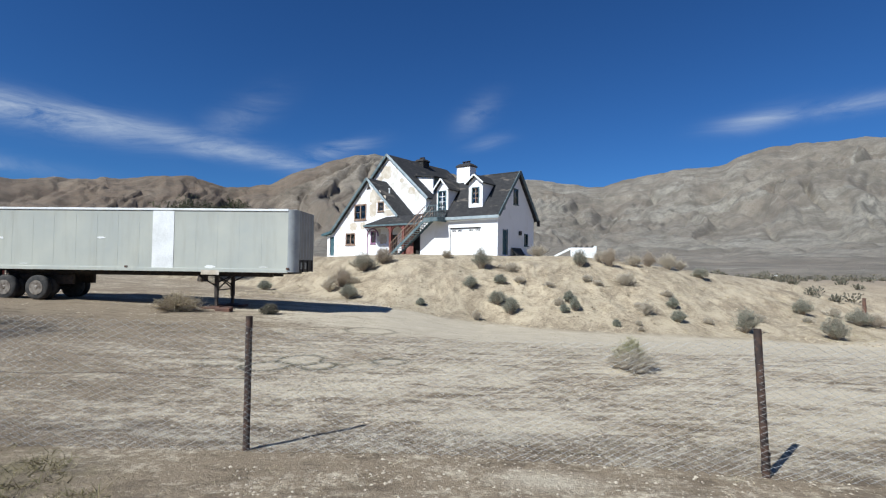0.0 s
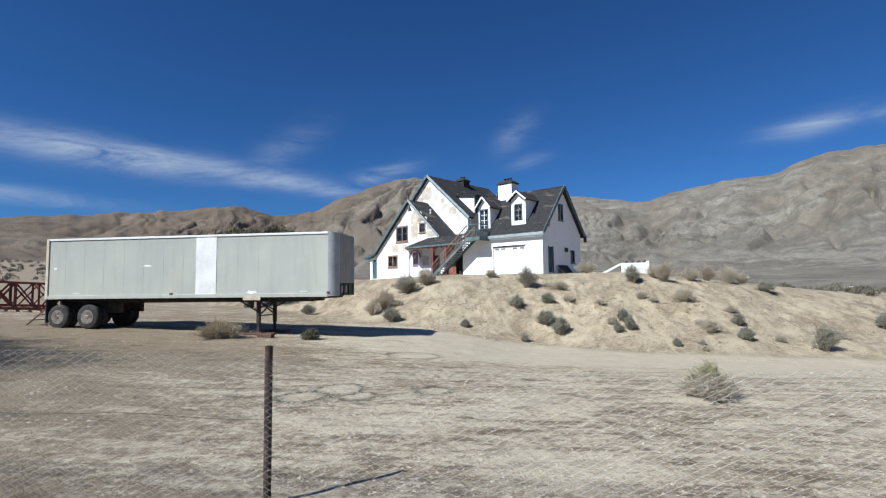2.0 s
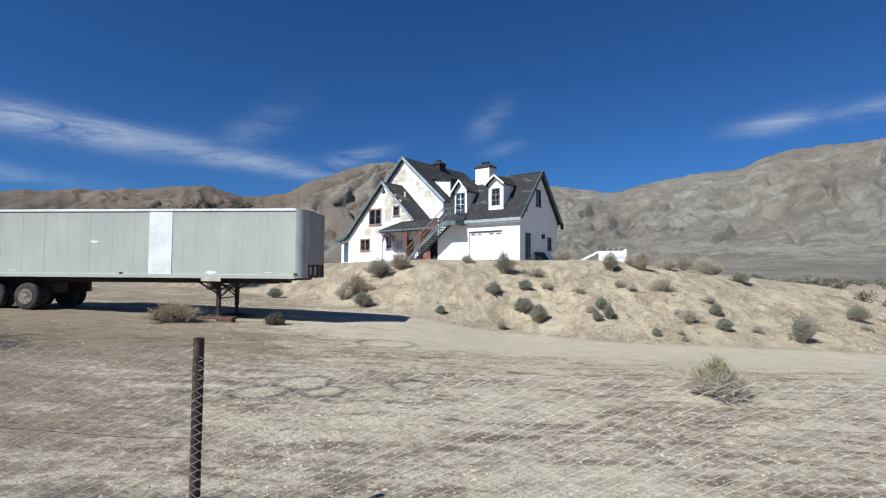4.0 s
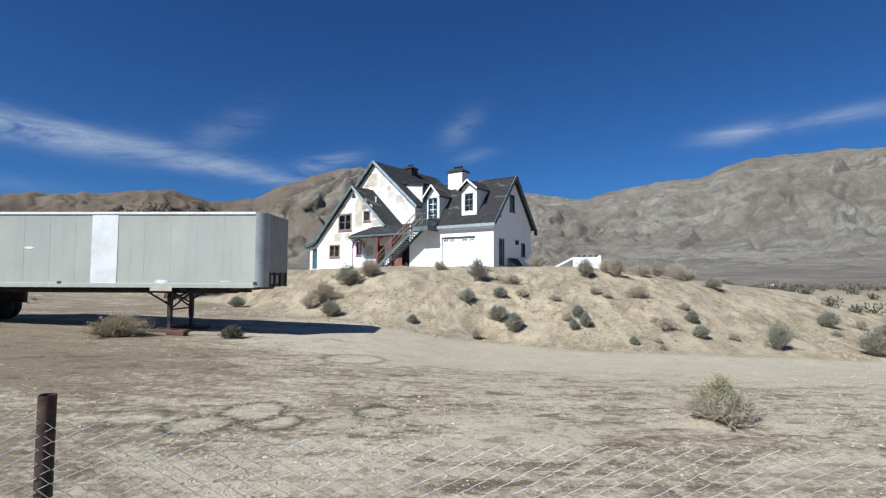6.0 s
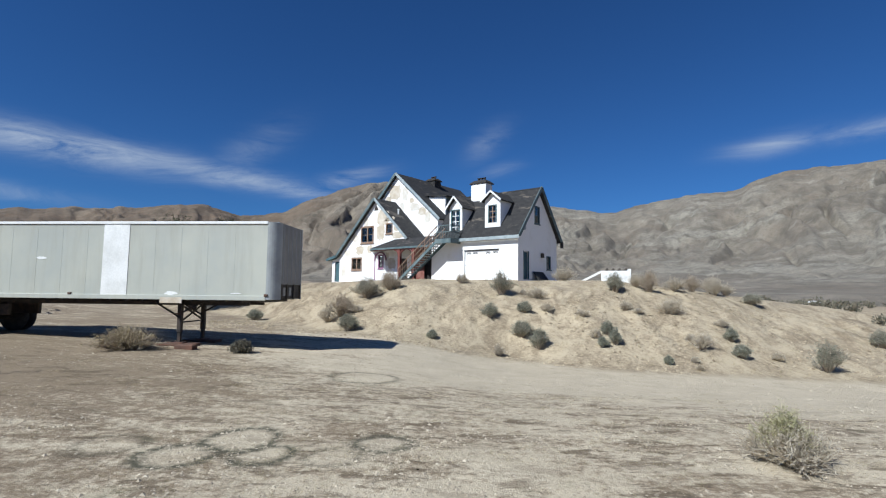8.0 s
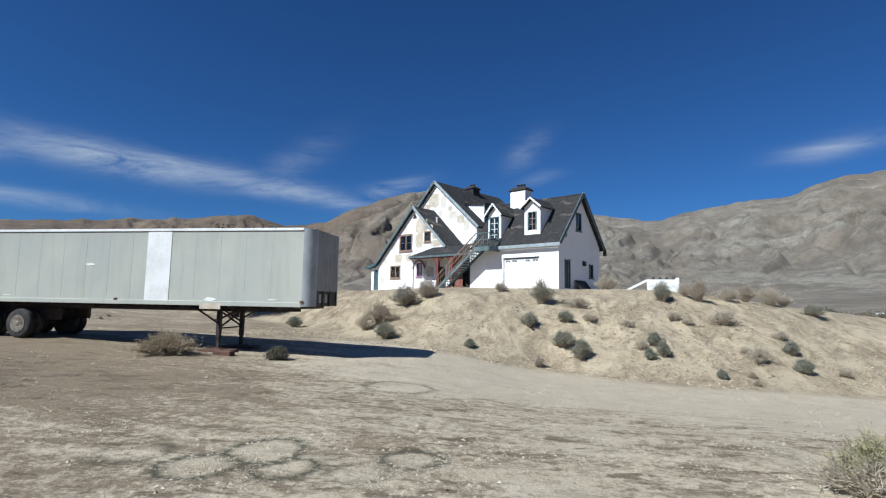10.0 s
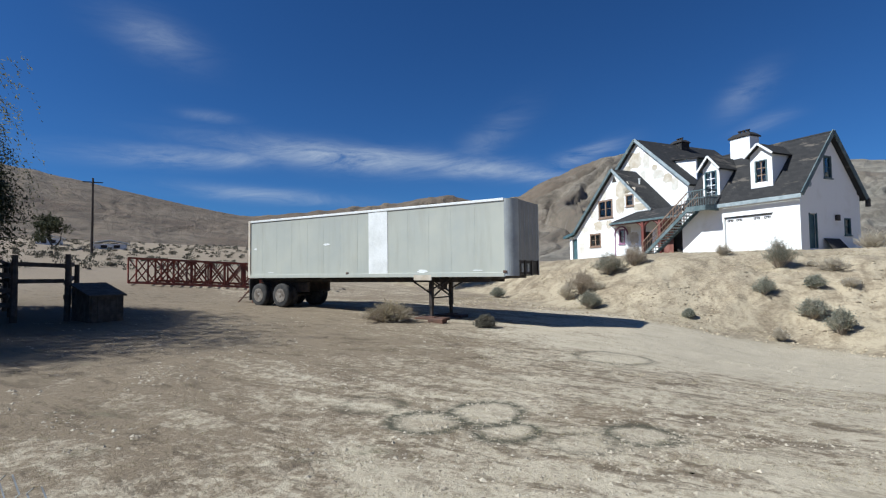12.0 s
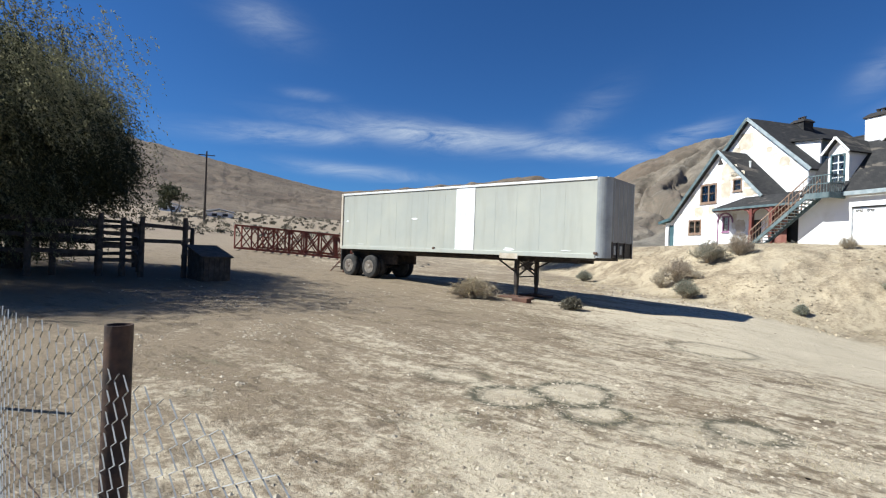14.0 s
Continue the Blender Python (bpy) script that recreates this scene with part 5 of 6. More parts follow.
def tree(name, label, x, y, height, radius, crown_low, seed, leaf_mat, clumps, strands, leaves, droop=1.3, leaf=0.13, trunks=4, lean=(0, 0)):
    """A broad tree: forked trunk, limbs, and a crown of hanging leafy strands with gaps."""
    rng = np.random.default_rng(seed)
    z = float(ground_z(x, y)) - 0.08
    ob = thing(name, label, "tree", pose(x, y, z))
    ch = (height - crown_low) / 2
    cz = crown_low + ch
    a = rng.random(clumps) * 2 * np.pi
    u = rng.random(clumps) * 2 - 1
    rr = (0.35 + 0.65 * rng.random(clumps) ** 0.5)
    s = np.sqrt(1 - u * u)
    bough = np.arange(clumps) % max(9, clumps // 5)
    a, u, rr = a[bough], u[bough], rr[bough]
    s = s[bough]
    lob = 0.80 + 0.24 * np.sin(2 * a + seed) * s + 0.2 * (rng.random(clumps) - 0.5)
    C = np.stack([np.cos(a) * s * radius * rr * lob + lean[0], np.sin(a) * s * radius * rr * lob + lean[1], cz + u * ch * rr * lob], 1)
    C = C + rng.normal(size=C.shape) * np.array([0.13, 0.13, 0.085]) * radius
    C[:, 2] = np.maximum(C[:, 2], crown_low * 0.8)
    bm = bmesh.new()
    roots = []
    for k in range(trunks):
        b = 2 * math.pi * k / trunks + rng.random()
        p0 = Vector((0.25 * math.cos(b), 0.25 * math.sin(b), 0))
        p2 = Vector((radius * 0.33 * math.cos(b), radius * 0.33 * math.sin(b), height * 0.42))
        p1 = p0.lerp(p2, 0.45) + Vector((0.3 * rng.normal(), 0.3 * rng.normal(), 0.2))
        r = 0.024 * height
        tube(bm, [p0 + Vector((0, 0, -0.2)), p0 + Vector((0.05, 0, 0.4)), p1, p2], [r * 1.25, r, r * 0.75, r * 0.45], 9)
        roots.append((p1, p2, r))
    part("trunk", bm, M_BARK, ob, "forked dark trunk", True)
    bm = bmesh.new()
    for c in C[:: max(1, clumps // 70)]:
        c = Vector(c)
        p1, p2, r = min(roots, key=lambda q: (q[1] - c).length)
        st_ = p1.lerp(p2, 0.3 + 0.7 * rng.random())
        mid = st_.lerp(c, 0.5) + Vector((0.3 * rng.normal(), 0.3 * rng.normal(), 0.35))
        tube(bm, [st_, mid, c], [r * 0.3, r * 0.17, 0.012], 5)
    part("branching", bm, M_BARK, ob, "", True)
    n = clumps * strands
    size = 0.11 * radius + 0.2
    start = np.repeat(C, strands, 0) + np.clip(rng.normal(size=(n, 3)), -1.5, 1.5) * np.array([size, size, size * 0.7])
    out = unit(start - np.array([lean[0], lean[1], cz - 0.5]))
    out[:, 2] = np.abs(out[:, 2]) * 0.4
    ln = droop * (0.45 + 0.8 * rng.random(n))
    t = np.tile(np.linspace(0.05, 1, leaves), n)
    S, O, L = np.repeat(start, leaves, 0), np.repeat(out, leaves, 0), np.repeat(ln, leaves)
    pos = S + O * (0.55 * L * np.sqrt(t))[:, None] + np.array([0, 0, -1.0]) * (0.75 * L * t ** 1.6)[:, None] + rng.normal(size=(n * leaves, 3)) * 0.035
    keep = pos[:, 2] > 0.3
    dirs = unit(O * 0.5 + np.array([0, 0, -0.7]) + 0.55 * rng.normal(size=pos.shape))
    v, f = leaf_quads(pos[keep], dirs[keep], leaf, leaf * 0.36, rng)
    crown = raw_mesh("crown", v, f, leaf_mat, ob)
    tagged(crown, "drooping olive-green foliage")
    return ob

tree("pepper_tree", "large olive-green tree with drooping foliage beside the corral", -19.8, 3.9, 10.2, 5.6, 0.5, 5, M_FOLIAGE, 420, 42, 20, 1.25, 0.09, 4, (-0.4, 0.1))
# added second tree: the big crown's dark right side, set to shade the corral
tree("shade_tree", "dark green right side of the big crown, added as a second tree shading the corral", -22.2, 8.2, 9.6, 3.6, -0.3, 8, M_DARKLEAF, 340, 44, 16, 1.1, 0.11, 3)
tree("desert_tree", "dark green tree standing beyond the trailer", -19.8, 38.0, 7.5, 2.9, 1.5, 12, M_DARKLEAF, 80, 34, 10, 0.6, 0.16, 3)
tree("far_tree", "dark green tree on the far hillside", -79.0, 35.5, 4.6, 2.6, 0.6, 14, M_DARKLEAF, 30, 18, 8, 0.5, 0.3, 2)

# ---- chain-link fence ----
F_POSTS = [-13.9, -11.55, -6.4, -1.24, 3.95, 9.1]
PX, PY = -1.24, 5.26
def fence_y(x):
    return PY - 0.045 * (x - PX) if x > PX else PY + 0.043 * (x - PX)
def fence_top(x):
    """Height of the top wire, sagging between the posts."""
    for a, b in zip(F_POSTS, F_POSTS[1:]):
        if a <= x <= b:
            k = (x - a) / (b - a)
            za, zb = ((1.28 if a >= PX else 1.33) + float(ground_z(q, fence_y(q), False)) for q in (a, b))
            return za + (zb - za) * k - (0.10 if a >= PX else 0.02) * 4 * k * (1 - k) * (b - a) / 5.15
    return 1.4
fence = thing("chain_link_fence", "sagging galvanised chain-link fence on dark rusty pipe posts", "fence")
for x in F_POSTS:
    g = float(ground_z(x, fence_y(x)))
    bm = bmesh.new()
    zt = 1.56 if x in (-1.24, 3.95) else g + 1.33
    y = fence_y(x)
    lean_x = -0.09 if x == 3.95 else 0.0
    tube(bm, [(x - lean_x, y, g - 0.15), (x, y, zt)], 0.036, 16, False)
    tube(bm, [(x, y, zt - 0.14), (x - 0.0, y, zt)], 0.031, 16, False)
    hull(bm, [(x + 0.036 * math.cos(a), y + 0.036 * math.sin(a), zt) for a in np.linspace(0, 2 * math.pi, 16, endpoint=False)] + [(x + 0.031 * math.cos(a), y + 0.031 * math.sin(a), zt) for a in np.linspace(0, 2 * math.pi, 16, endpoint=False)], [(i, (i + 1) % 16, 16 + (i + 1) % 16, 16 + i) for i in range(16)])
    part("post", bm, M_PIPE if x > -6 else M_GALV, fence, "dark rusty pipe post" if x > -6 else "galvanised post", True)
stub = boxpart("post_stub", M_PIPE, fence, 4.03, 4.10, 5.07, 5.13, 0.0, 0.36, bevel=0.01)

def mesh_y(x):
    """The slack mesh hangs on the near side of the posts and bellies away between the two dark ones."""
    k = min(max((x - PX) / 5.19, 0), 1)
    return fence_y(x) - 0.043 + 0.17 * math.sin(math.pi * k)

def wire_bay(x0, x1):
    """One bay of woven wire: zigzag pickets that hook into each other, with sharp ends above the top wire."""
    pitch, half = 0.06, 0.03
    V, F = [], []
    n = int((x1 - x0) / pitch)
    r = 0.0022
    ang = np.array([0.5, 2.6, 4.7])
    for i in range(n):
        x = x0 + (i + 0.5) * pitch
        top = fence_top(x) + 0.045
        y = mesh_y(x)
        g = float(ground_z(x, y)) - 0.02
        m = int((top - g) / half)
        k = np.arange(m + 1)
        px = x + np.where((k + i) % 2 == 0, -1, 1) * (half * 1.04)
        pz = top - k * half
        py = y + np.where((k + i) % 2 == 0, 0.004, -0.004) + 0.02 * np.sin(pz * 3 + x * 2.3) + 0.012 * np.sin(x * 7)
        ring = np.stack([px[:, None] + 1.4 * r * np.sin(ang), py[:, None] + r * np.cos(ang), pz[:, None] + 0 * ang], -1)
        off = sum(len(q) for q in V)
        V.append(ring.reshape(-1, 3))
        j = np.arange(m)[:, None] * 3
        for a, c in ((0, 1), (1, 2), (2, 0)):
            F.append(off + np.concatenate([j + a, j + c, j + 3 + c, j + 3 + a], 1))
    mesh = raw_mesh("wire_mesh", np.concatenate(V), np.concatenate(F), M_GALV, fence)
    tagged(mesh, "woven diamond wire mesh")
    if x0 >= PX:
        return
    bm = bmesh.new()
    tube(bm, [(x, mesh_y(x) + 0.01, fence_top(x) - 0.55 - 0.02 * math.sin(x * 3)) for x in np.linspace(x0, x1, 14)], 0.003, 5)
    part("middle_wire", bm, M_PIPE, fence)
for a, b in zip(F_POSTS, F_POSTS[1:]):
    wire_bay(a, b)

# ---- timber corral, lumber and steel ----
corral = thing("corral", "old weathered timber corral with uneven posts and rails", "corral")
def corral_run(pts, rails, height=1.85):
    rng = random.Random(len(pts) * 7 + int(pts[0][0] * 10))
    tops = []
    for x, y in pts:
        g = float(ground_z(x, y))
        h = height * (0.92 + 0.16 * rng.random())
        bm = bmesh.new()
        tube(bm, [(x, y, g - 0.1), (x + 0.02, y, g + h * 0.5), (x + 0.04 * rng.random(), y, g + h)], [0.10, 0.09, 0.08], 8)
        part("post", bm, M_TIMBER, corral)
        tops.append((x, y, g))
    for (x0, y0, g0), (x1, y1, g1) in zip(tops, tops[1:]):
        for k in rails:
            bm = bmesh.new()
            beam(bm, (x0, y0 - 0.09, g0 + k + 0.06 * rng.random()), (x1, y1 - 0.09, g1 + k + 0.06 * rng.random()), 0.05, 0.13)
            part("rail", bm, M_TIMBER, corral)
corral_run([(-19.4, 6.4), (-19.2, 8.2), (-18.9, 10.0)], (0.75, 1.25, 1.72), 1.9)
corral_run([(-18.5, 11.1), (-18.0, 12.3)], (1.2, 1.72), 1.95)
corral_run([(-18.5, 11.1), (-20.2, 11.6), (-22.5, 12.2), (-24.5, 12.8)], (0.7, 1.2, 1.7), 1.8)
corral_run([(-18.0, 12.3), (-20.5, 13.6), (-23.5, 14.6)], (0.7, 1.2, 1.7), 1.8)
corral_run([(-19.4, 6.4), (-22.5, 6.4), (-25.5, 6.6)], (0.75, 1.25, 1.72), 1.85)
corral_run([(-18.9, 10.0), (-18.7, 10.6), (-18.5, 11.1)], (0.5, 0.95, 1.4), 2.0)
corral_run([(-19.6, 8.9), (-20.6, 10.4), (-21.4, 12.0)], (0.6, 1.1, 1.6), 1.7)
corral_run([(-24.5, 12.8), (-25.5, 9.6), (-25.5, 6.6)], (0.75, 1.25, 1.72), 1.85)
trough = thing("timber_crate", "dark weathered timber crate with a sloping top", "crate")
gx0, gy0 = -17.4, 12.9
gz0 = float(ground_z(gx0, gy0)) - 0.03
for i in range(6):
    bm = bmesh.new()
    x = gx0 - 0.55 + i * 0.19
    h = 1.15 - 0.06 * i
    box(bm, x, x + 0.17, gy0 - 0.5, gy0 - 0.45, gz0, gz0 + h)
    part("board", bm, M_TIMBER, trough)
    bm = bmesh.new()
    box(bm, x, x + 0.17, gy0 + 0.45, gy0 + 0.5, gz0, gz0 + h)
    part("board", bm, M_TIMBER, trough)
for j in range(5):
    bm = bmesh.new()
    y = gy0 - 0.44 + j * 0.178
    box(bm, gx0 - 0.56, gx0 - 0.5, y, y + 0.165, gz0, gz0 + 1.12)
    part("end_board", bm, M_TIMBER, trough)
    bm = bmesh.new()
    box(bm, gx0 + 0.55, gx0 + 0.6, y, y + 0.165, gz0, gz0 + 0.82)
    part("end_board", bm, M_TIMBER, trough)
bm = bmesh.new()
prism(bm, [(gx0 - 0.65, gy0 - 0.55, gz0 + 1.18), (gx0 + 0.68, gy0 - 0.55, gz0 + 0.8), (gx0 + 0.68, gy0 + 0.55, gz0 + 0.8), (gx0 - 0.65, gy0 + 0.55, gz0 + 1.18)], (0, 0, 0.05))
part("lid", bm, M_TIMBER, trough)

def truss(name, label, a, b, w, h, bays, seed):
    """A box of red steel lattice lying on the ground."""
    t = thing(name, label, "steel truss", group="stacked steel trusses")
    a, b = Vector((*a, float(ground_z(*a)) + 0.06)), Vector((*b, float(ground_z(*b)) + 0.06))
    d = (b - a) / bays
    s = Vector((d.y, -d.x, 0)).normalized() * w
    up = Vector((0, 0, h))
    for o in (Vector(), s, up, s + up):
        bm = bmesh.new()
        beam(bm, a + o, b + o, 0.11)
        part("chord", bm, M_REDSTEEL, t)
    for i in range(bays + 1):
        p = a + d * i
        bm = bmesh.new()
        for q in (Vector(), s):
            beam(bm, p + q, p + q + up, 0.07)
        beam(bm, p + up, p + up + s, 0.07), beam(bm, p, p + s, 0.07)
        if i < bays:
            for q in (Vector(), s):
                beam(bm, p + q, p + q + up + d, 0.06)
                beam(bm, p + q + up, p + q + d, 0.06)
            beam(bm, p + up, p + up + s + d, 0.05)
        part("lattice", bm, M_REDSTEEL, t)
truss("steel_truss", "long rusty red steel lattice truss lying on the ground", (-31.8, 21.6), (-24.6, 29.2), 1.5, 1.45, 10, 1)
truss("steel_truss", "long rusty red steel lattice truss lying on the ground", (-32.6, 23.6), (-25.6, 31.0), 1.3, 1.35, 10, 2)

def pole(x, y, h):
    t = thing("utility_pole", "tall dark wooden utility pole on the hillside", "utility pole", group="utility poles")
    g = float(ground_z(x, y))
    bm = bmesh.new()
    tube(bm, [(x, y, g - 0.5), (x, y, g + h)], [0.17, 0.11], 10)
    part("shaft", bm, M_TIMBER, t)
    bm = bmesh.new()
    beam(bm, (x - 0.5, y - 0.9, g + h - 0.5), (x + 0.5, y + 0.9, g + h - 0.5), 0.1, 0.12)
    part("crossarm", bm, M_TIMBER, t)
pole(-68.0, 35.2, 9.2)

def cabin(name, label, x, y, w, d, h, rz, wall_mat, roof_mat):
    z = float(ground_z(x, y)) - 0.3
    t = thing(name, label, "building", pose(x, y, z, 0, 0, rz))
    bm = bmesh.new()
    prism(bm, [(-w / 2, -d / 2, 0), (w / 2, -d / 2, 0), (w / 2, -d / 2, h), (-w / 2, -d / 2, h)], (0, d, 0))
    part("wall", bm, wall_mat, t)
    bm = bmesh.new()
    prism(bm, [(-w / 2 - 0.3, -d / 2 - 0.3, h), (0, -d / 2 - 0.3, h + d * 0.16), (w / 2 + 0.3, -d / 2 - 0.3, h), (w / 2 + 0.3, -d / 2 - 0.3, h + 0.15), (0, -d / 2 - 0.3, h + d * 0.16 + 0.15), (-w / 2 - 0.3, -d / 2 - 0.3, h + 0.15)], (0, d + 0.6, 0))
    part("roof", bm, roof_mat, t)
    for k in (-0.28, 0.12):
        boxpart("window", M_BLACK, t, w * k, w * k + w * 0.2, -d / 2 - 0.05, -d / 2 + 0.02, h * 0.35, h * 0.8)
cabin("far_cabin", "small white cabin far off on the desert flat", 67.0, 112.0, 6.0, 5.0, 2.2, -25, M_WHITE, M_PANEL)
cabin("far_hut", "low white hut below the far hills", -82.0, 44.0, 4.0, 3.0, 1.0, 60, M_WHITE, M_PANEL)
cabin("far_hut", "low pale hut among shrubs below the far hills", -92.0, 40.0, 3.0, 2.5, 1.2, 60, M_WHITE, M_PANEL)

wood_post = thing("wooden_post", "short weathered brown wooden post beside the far flat", "post", pose(27.6, 35.7, float(ground_z(27.6, 35.7)) - 0.1))
bm = bmesh.new()
tube(bm, [(0, 0, 0), (0.02, 0, 0.7), (0.0, 0.02, 1.3)], [0.12, 0.11, 0.095], 9)
part("shaft", bm, M_RUST, wood_post)

# white tank and ramp on the mound's crest
tank = thing("white_tank", "white open tank with scalloped rim beside a plank ramp", "tank", pose(9.55, 38.9, float(ground_z(9.55, 38.9)) - 0.2, 0, 0, -12))
bm = bmesh.new()
for q in ((-0.9, 0.9, -0.6, -0.54), (-0.9, 0.9, 0.54, 0.6), (-0.9, -0.84, -0.54, 0.54), (0.84, 0.9, -0.54, 0.54)):
    box(bm, *q, 0.0, 0.95)
box(bm, -0.84, 0.84, -0.54, 0.54, 0.0, 0.06)
part("shell", bm, M_PANEL, tank)
boxpart("corner_fin", M_PANEL, tank, 0.78, 0.98, -0.66, 0.66, 0.0, 1.06, bevel=0.02)
for k in range(5):
    bm = bmesh.new()
    lathe(bm, [(0.13, -0.02), (0.13, 0.02)], "y", (-0.75 + 0.34 * k, -0.62, 0.62), 12)
    part("scallop", bm, M_PANEL, tank)
for k in range(4):
    bm = bmesh.new()
    tube(bm, [(-0.6 + 0.4 * k, -0.2, 0.9), (-0.5 + 0.4 * k, 0.1, 1.08)], 0.09, 7)
    part("scrap", bm, M_TIMBER, tank)
rampo = thing("plank_ramp", "two white planks sloping down from the white tank", "ramp", pose(9.55, 38.9, float(ground_z(9.55, 38.9)) - 0.2, 0, 0, -12))
for y in (-0.5, 0.4):
    bm = bmesh.new()
    beam(bm, (-0.92, y, 0.9), (-2.6, y, 0.02), 0.2, 0.12)
    part("plank", bm, M_PANEL, rampo)

# asphalt lane beyond the fence
lane_pts = [(-24, -22), (-32, -13), (-40, -6.8), (-48, -4.4), (-60, -4.6), (-80, -8)]
bm = bmesh.new()
rows_ = []
P = np.array(lane_pts, float)
tt = np.linspace(0, len(P) - 1, 60)
cx, cy = np.interp(tt, range(len(P)), P[:, 0]), np.interp(tt, range(len(P)), P[:, 1])
dx, dy = np.gradient(cx), np.gradient(cy)
nn = np.hypot(dx, dy)
for k in np.linspace(-2.8, 2.8, 7):
    X_, Y_ = cx - dy / nn * k, cy + dx / nn * k
    rows_.append([bm.verts.new((x, y, z)) for x, y, z in zip(X_, Y_, ground_z(X_, Y_) + 0.07)])
for r0, r1 in zip(rows_, rows_[1:]):
    for i in range(len(r0) - 1):
        bm.faces.new((r0[i], r0[i + 1], r1[i + 1], r1[i]))
tagged(part("road", bm, M_TAR, None, "", True), "grey asphalt lane beyond the dry grass", "road", kind="structure")

# ---- loose stuff on the ground ----
def scatter_points(n, x0, x1, y0, y1, rng, keep=None):
    x, y = x0 + (x1 - x0) * rng.random(n), y0 + (y1 - y0) * rng.random(n)
    if keep is not None:
        m = keep(x, y)
        x, y = x[m], y[m]
    return x, y

def stones(name, label, x, y, size, seed, mat=None):
    """Small angular stones, half sunk."""
    rng = np.random.default_rng(seed)
    n = len(x)
    s = size * np.exp(np.clip(0.45 * rng.normal(size=n), -1, 0.75))
    base = np.array([[1, 0, 0], [0, 1, 0], [-1, 0, 0], [0, -1, 0], [0, 0, 0.55]])
    a = rng.random(n) * 6.28
    v = base[None] * s[:, None, None] * (0.6 + 0.8 * rng.random((n, 5, 3)))
    c, q = np.cos(a)[:, None], np.sin(a)[:, None]
    v = np.stack([v[..., 0] * c - v[..., 1] * q, v[..., 0] * q + v[..., 1] * c, v[..., 2]], -1)
    v = v + np.stack([x, y, ground_z(x, y) - 0.002], -1)[:, None]
    k = np.arange(n)[:, None] * 5
    f = np.concatenate([k + np.array([[i, (i + 1) % 4, 4]]) for i in range(4)])
    return tagged(raw_mesh(name, v.reshape(-1, 3), f, mat or M_STONE), label, "gravel", kind="stuff")

def tufts(name, label, x, y, height, blades, seed, mat, spread=0.05):
    """Short dry blades in small tufts."""
    rng = np.random.default_rng(seed)
    n = len(x) * blades
    X_, Y_ = np.repeat(x, blades) + spread * rng.normal(size=n), np.repeat(y, blades) + spread * rng.normal(size=n)
    b = np.stack([X_, Y_, ground_z(X_, Y_) - 0.004], -1)
    d = unit(np.stack([rng.normal(size=n), rng.normal(size=n), 0.35 + 0.9 * rng.random(n)], -1))
    t = b + d * (height * (0.4 + 0.9 * rng.random(n)))[:, None]
    side = frames_of(d, rng) * (0.0025 + 0.016 * height)
    v = np.stack([b - side, b + side, t], 1).reshape(-1, 3)
    return tagged(raw_mesh(name, v, np.arange(n * 3).reshape(-1, 3), mat), label, "dry grass", kind="stuff")

rng = np.random.default_rng(77)
x, y = scatter_points(34000, -9, 9, 3.2, 15, rng, lambda x, y: (x + 0.3 * y > 0.2) & (fbm(x * 0.8, y * 1.4, 3, 91) + 0.25 * (1 - smooth(6, 12, y)) > 0.52))
stones("gravel", "scattered pale gravel on the sandy ground", x, y, 0.012, 5)
x, y = scatter_points(9000, -18, 18, 9, 26, rng, lambda x, y: fbm(x * 0.6, y * 1.2, 3, 92) > 0.5)
stones("gravel", "scattered pale gravel on the sandy ground", x, y, 0.02, 6)
x, y = scatter_points(14000, -13, 28, 25.5, 38, rng, lambda x, y: fbm(x * 0.5, y * 0.5, 3, 97) > 0.46)
stones("slope_stones", "scattered stones and clods on the sandy slope", x, y, 0.045, 7, M_CLOD)
x, y = scatter_points(9000, -10, 9, 3.0, 17, rng, lambda x, y: fbm(x * 0.7 + 3, y * 1.6, 4, 93) + 0.12 * (1 - smooth(4.5, 7, y)) > 0.56)
tufts("dry_grass", "thin dry grass stubble in the trodden field", x, y, 0.045, 5, 8, M_STRAW)
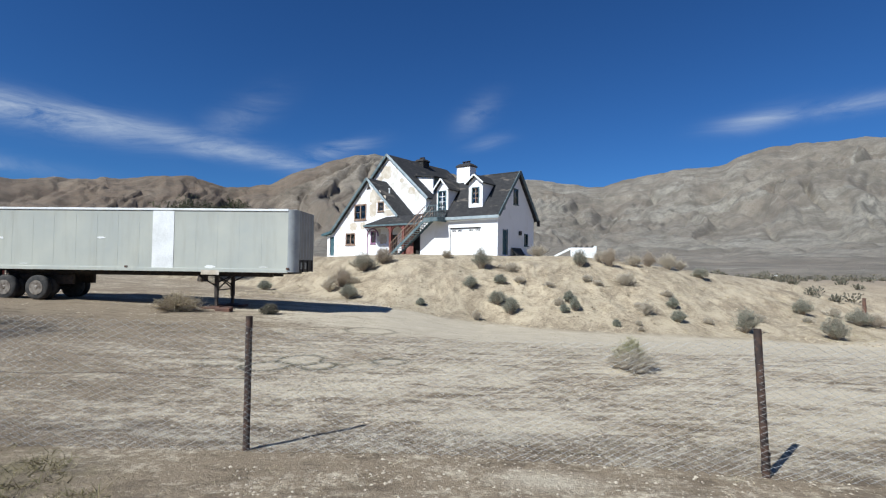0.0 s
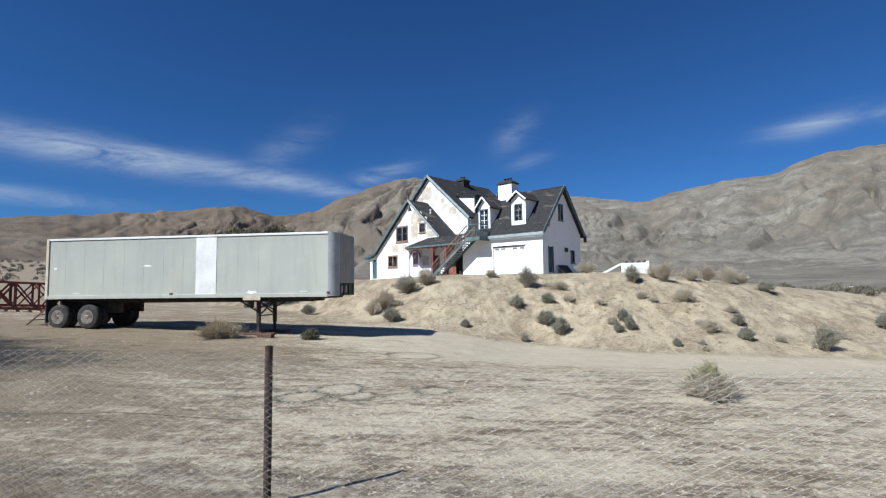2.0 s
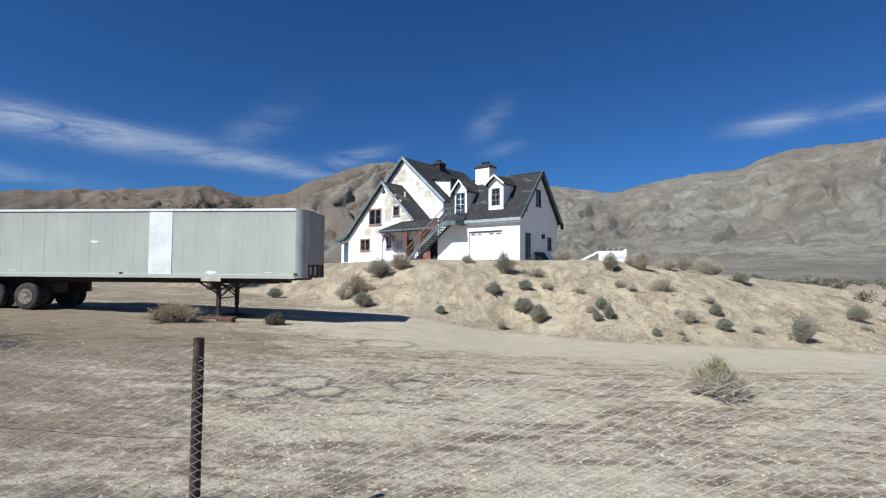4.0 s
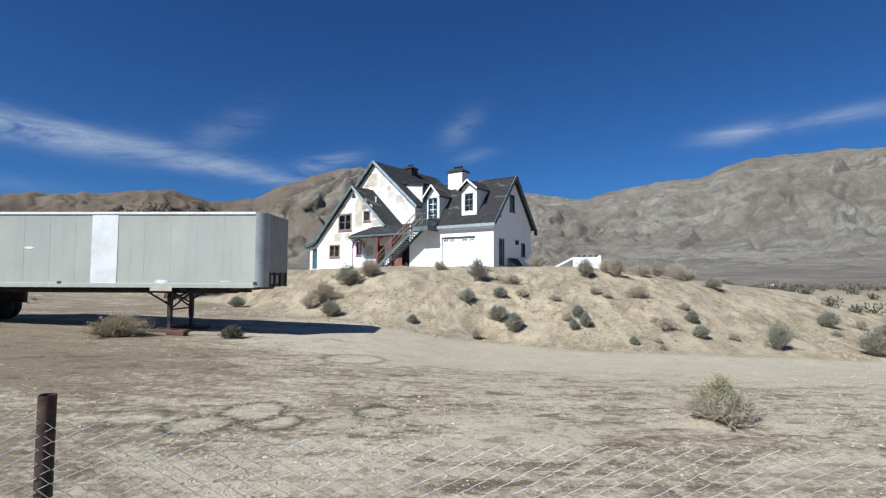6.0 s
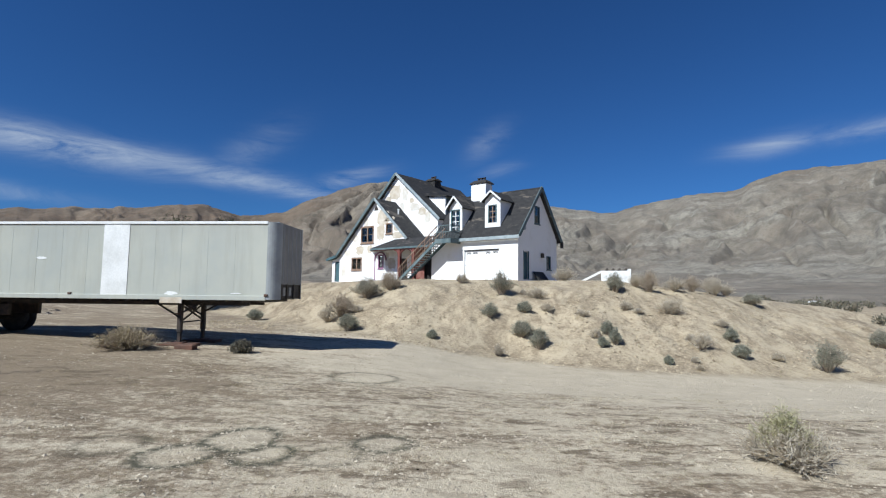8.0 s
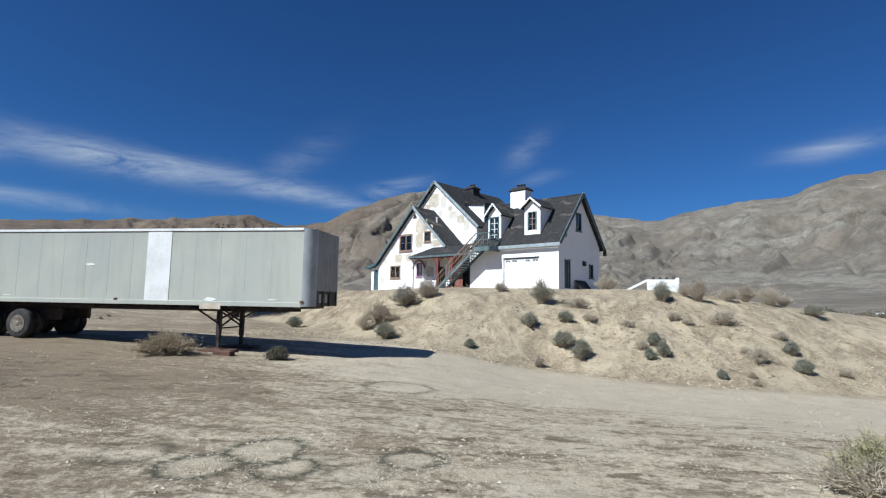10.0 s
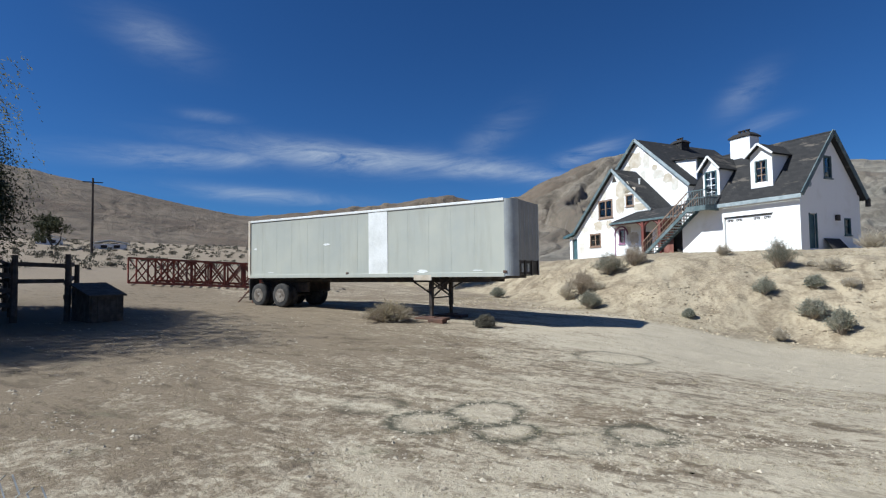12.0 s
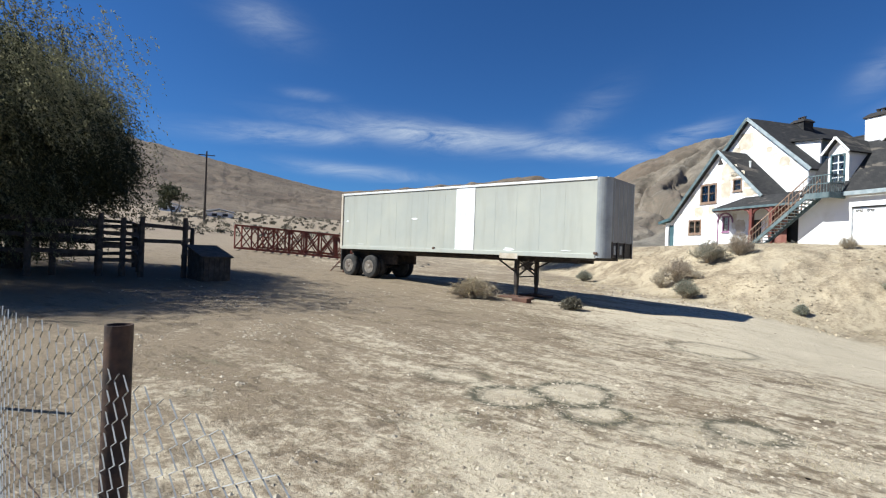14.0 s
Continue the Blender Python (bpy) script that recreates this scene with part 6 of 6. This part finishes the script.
x, y = scatter_points(9000, -13, 7, 5.4, 17, rng, lambda x, y: fbm(x * 0.9 + 7, y * 1.5, 4, 98) + 0.06 * smooth(0, 8, -x) > 0.56)
tufts("weed_litter", "low dark crumbs of dead weeds on the trodden sand", x, y, 0.035, 9, 31, M_VERGE, 0.05)
x, y = scatter_points(5000, -9, 4, 5.6, 12, rng, lambda x, y: fbm(x * 0.7, y * 0.9, 3, 99) > 0.5)
stones("coarse_gravel", "coarse tan gravel on the trodden sand", x, y, 0.019, 32)
x, y = scatter_points(15000, -24, -1.6, -8, 5.0, rng, lambda x, y: fbm(x * 1.4, y * 1.1, 3, 94) > 0.53)
tufts("verge_grass", "dry yellow grass along the fence", x, y, 0.12, 12, 9, M_VERGE, 0.06)
x, y = scatter_points(3200, -14, 28, 26.0, 37, rng, lambda x, y: fbm(x * 0.6, y * 0.6, 3, 95) > 0.48)
tufts("slope_weeds", "thin dry weeds on the sandy slope", x, y, 0.16, 9, 10, M_STRAW, 0.10)
def flats(n, x0, x1, y0, y1, seed, size, mat, name, label):
    rng = np.random.default_rng(seed)
    x, y = scatter_points(n, x0, x1, y0, y1, rng)
    k = 60
    s = np.repeat(size * (0.5 + rng.random(n)), k)
    pos = np.stack([np.repeat(x, k), np.repeat(y, k), np.repeat(ground_z(x, y), k)], -1)
    o = np.clip(rng.normal(size=(n * k, 3)), -1.6, 1.6) * 0.25
    o[:, 2] = np.abs(o[:, 2]) * 1.1
    pos = pos + o * s[:, None]
    v, f = leaf_quads(pos, unit(o + np.array([0, 0, 0.3])), 0.24 * size, 0.14 * size, rng)
    tagged(raw_mesh(name, v, f, mat), label, "scrub", kind="stuff")
flats(700, 24, 130, 38, 150, 21, 0.95, M_SCRUB, "desert_scrub", "low grey-green scrub over the desert flat")
flats(380, 24, 120, 36, 140, 22, 1.0, M_SCRUB, "desert_scrub", "low dry tan scrub over the desert flat")
flats(520, -120, -42, 26, 110, 23, 0.7, M_SCRUB, "hillside_scrub", "low grey scrub on the rising ground")
flats(500, -120, -38, -60, 30, 24, 0.7, M_SCRUB, "hillside_scrub", "low dry scrub on the rising ground")
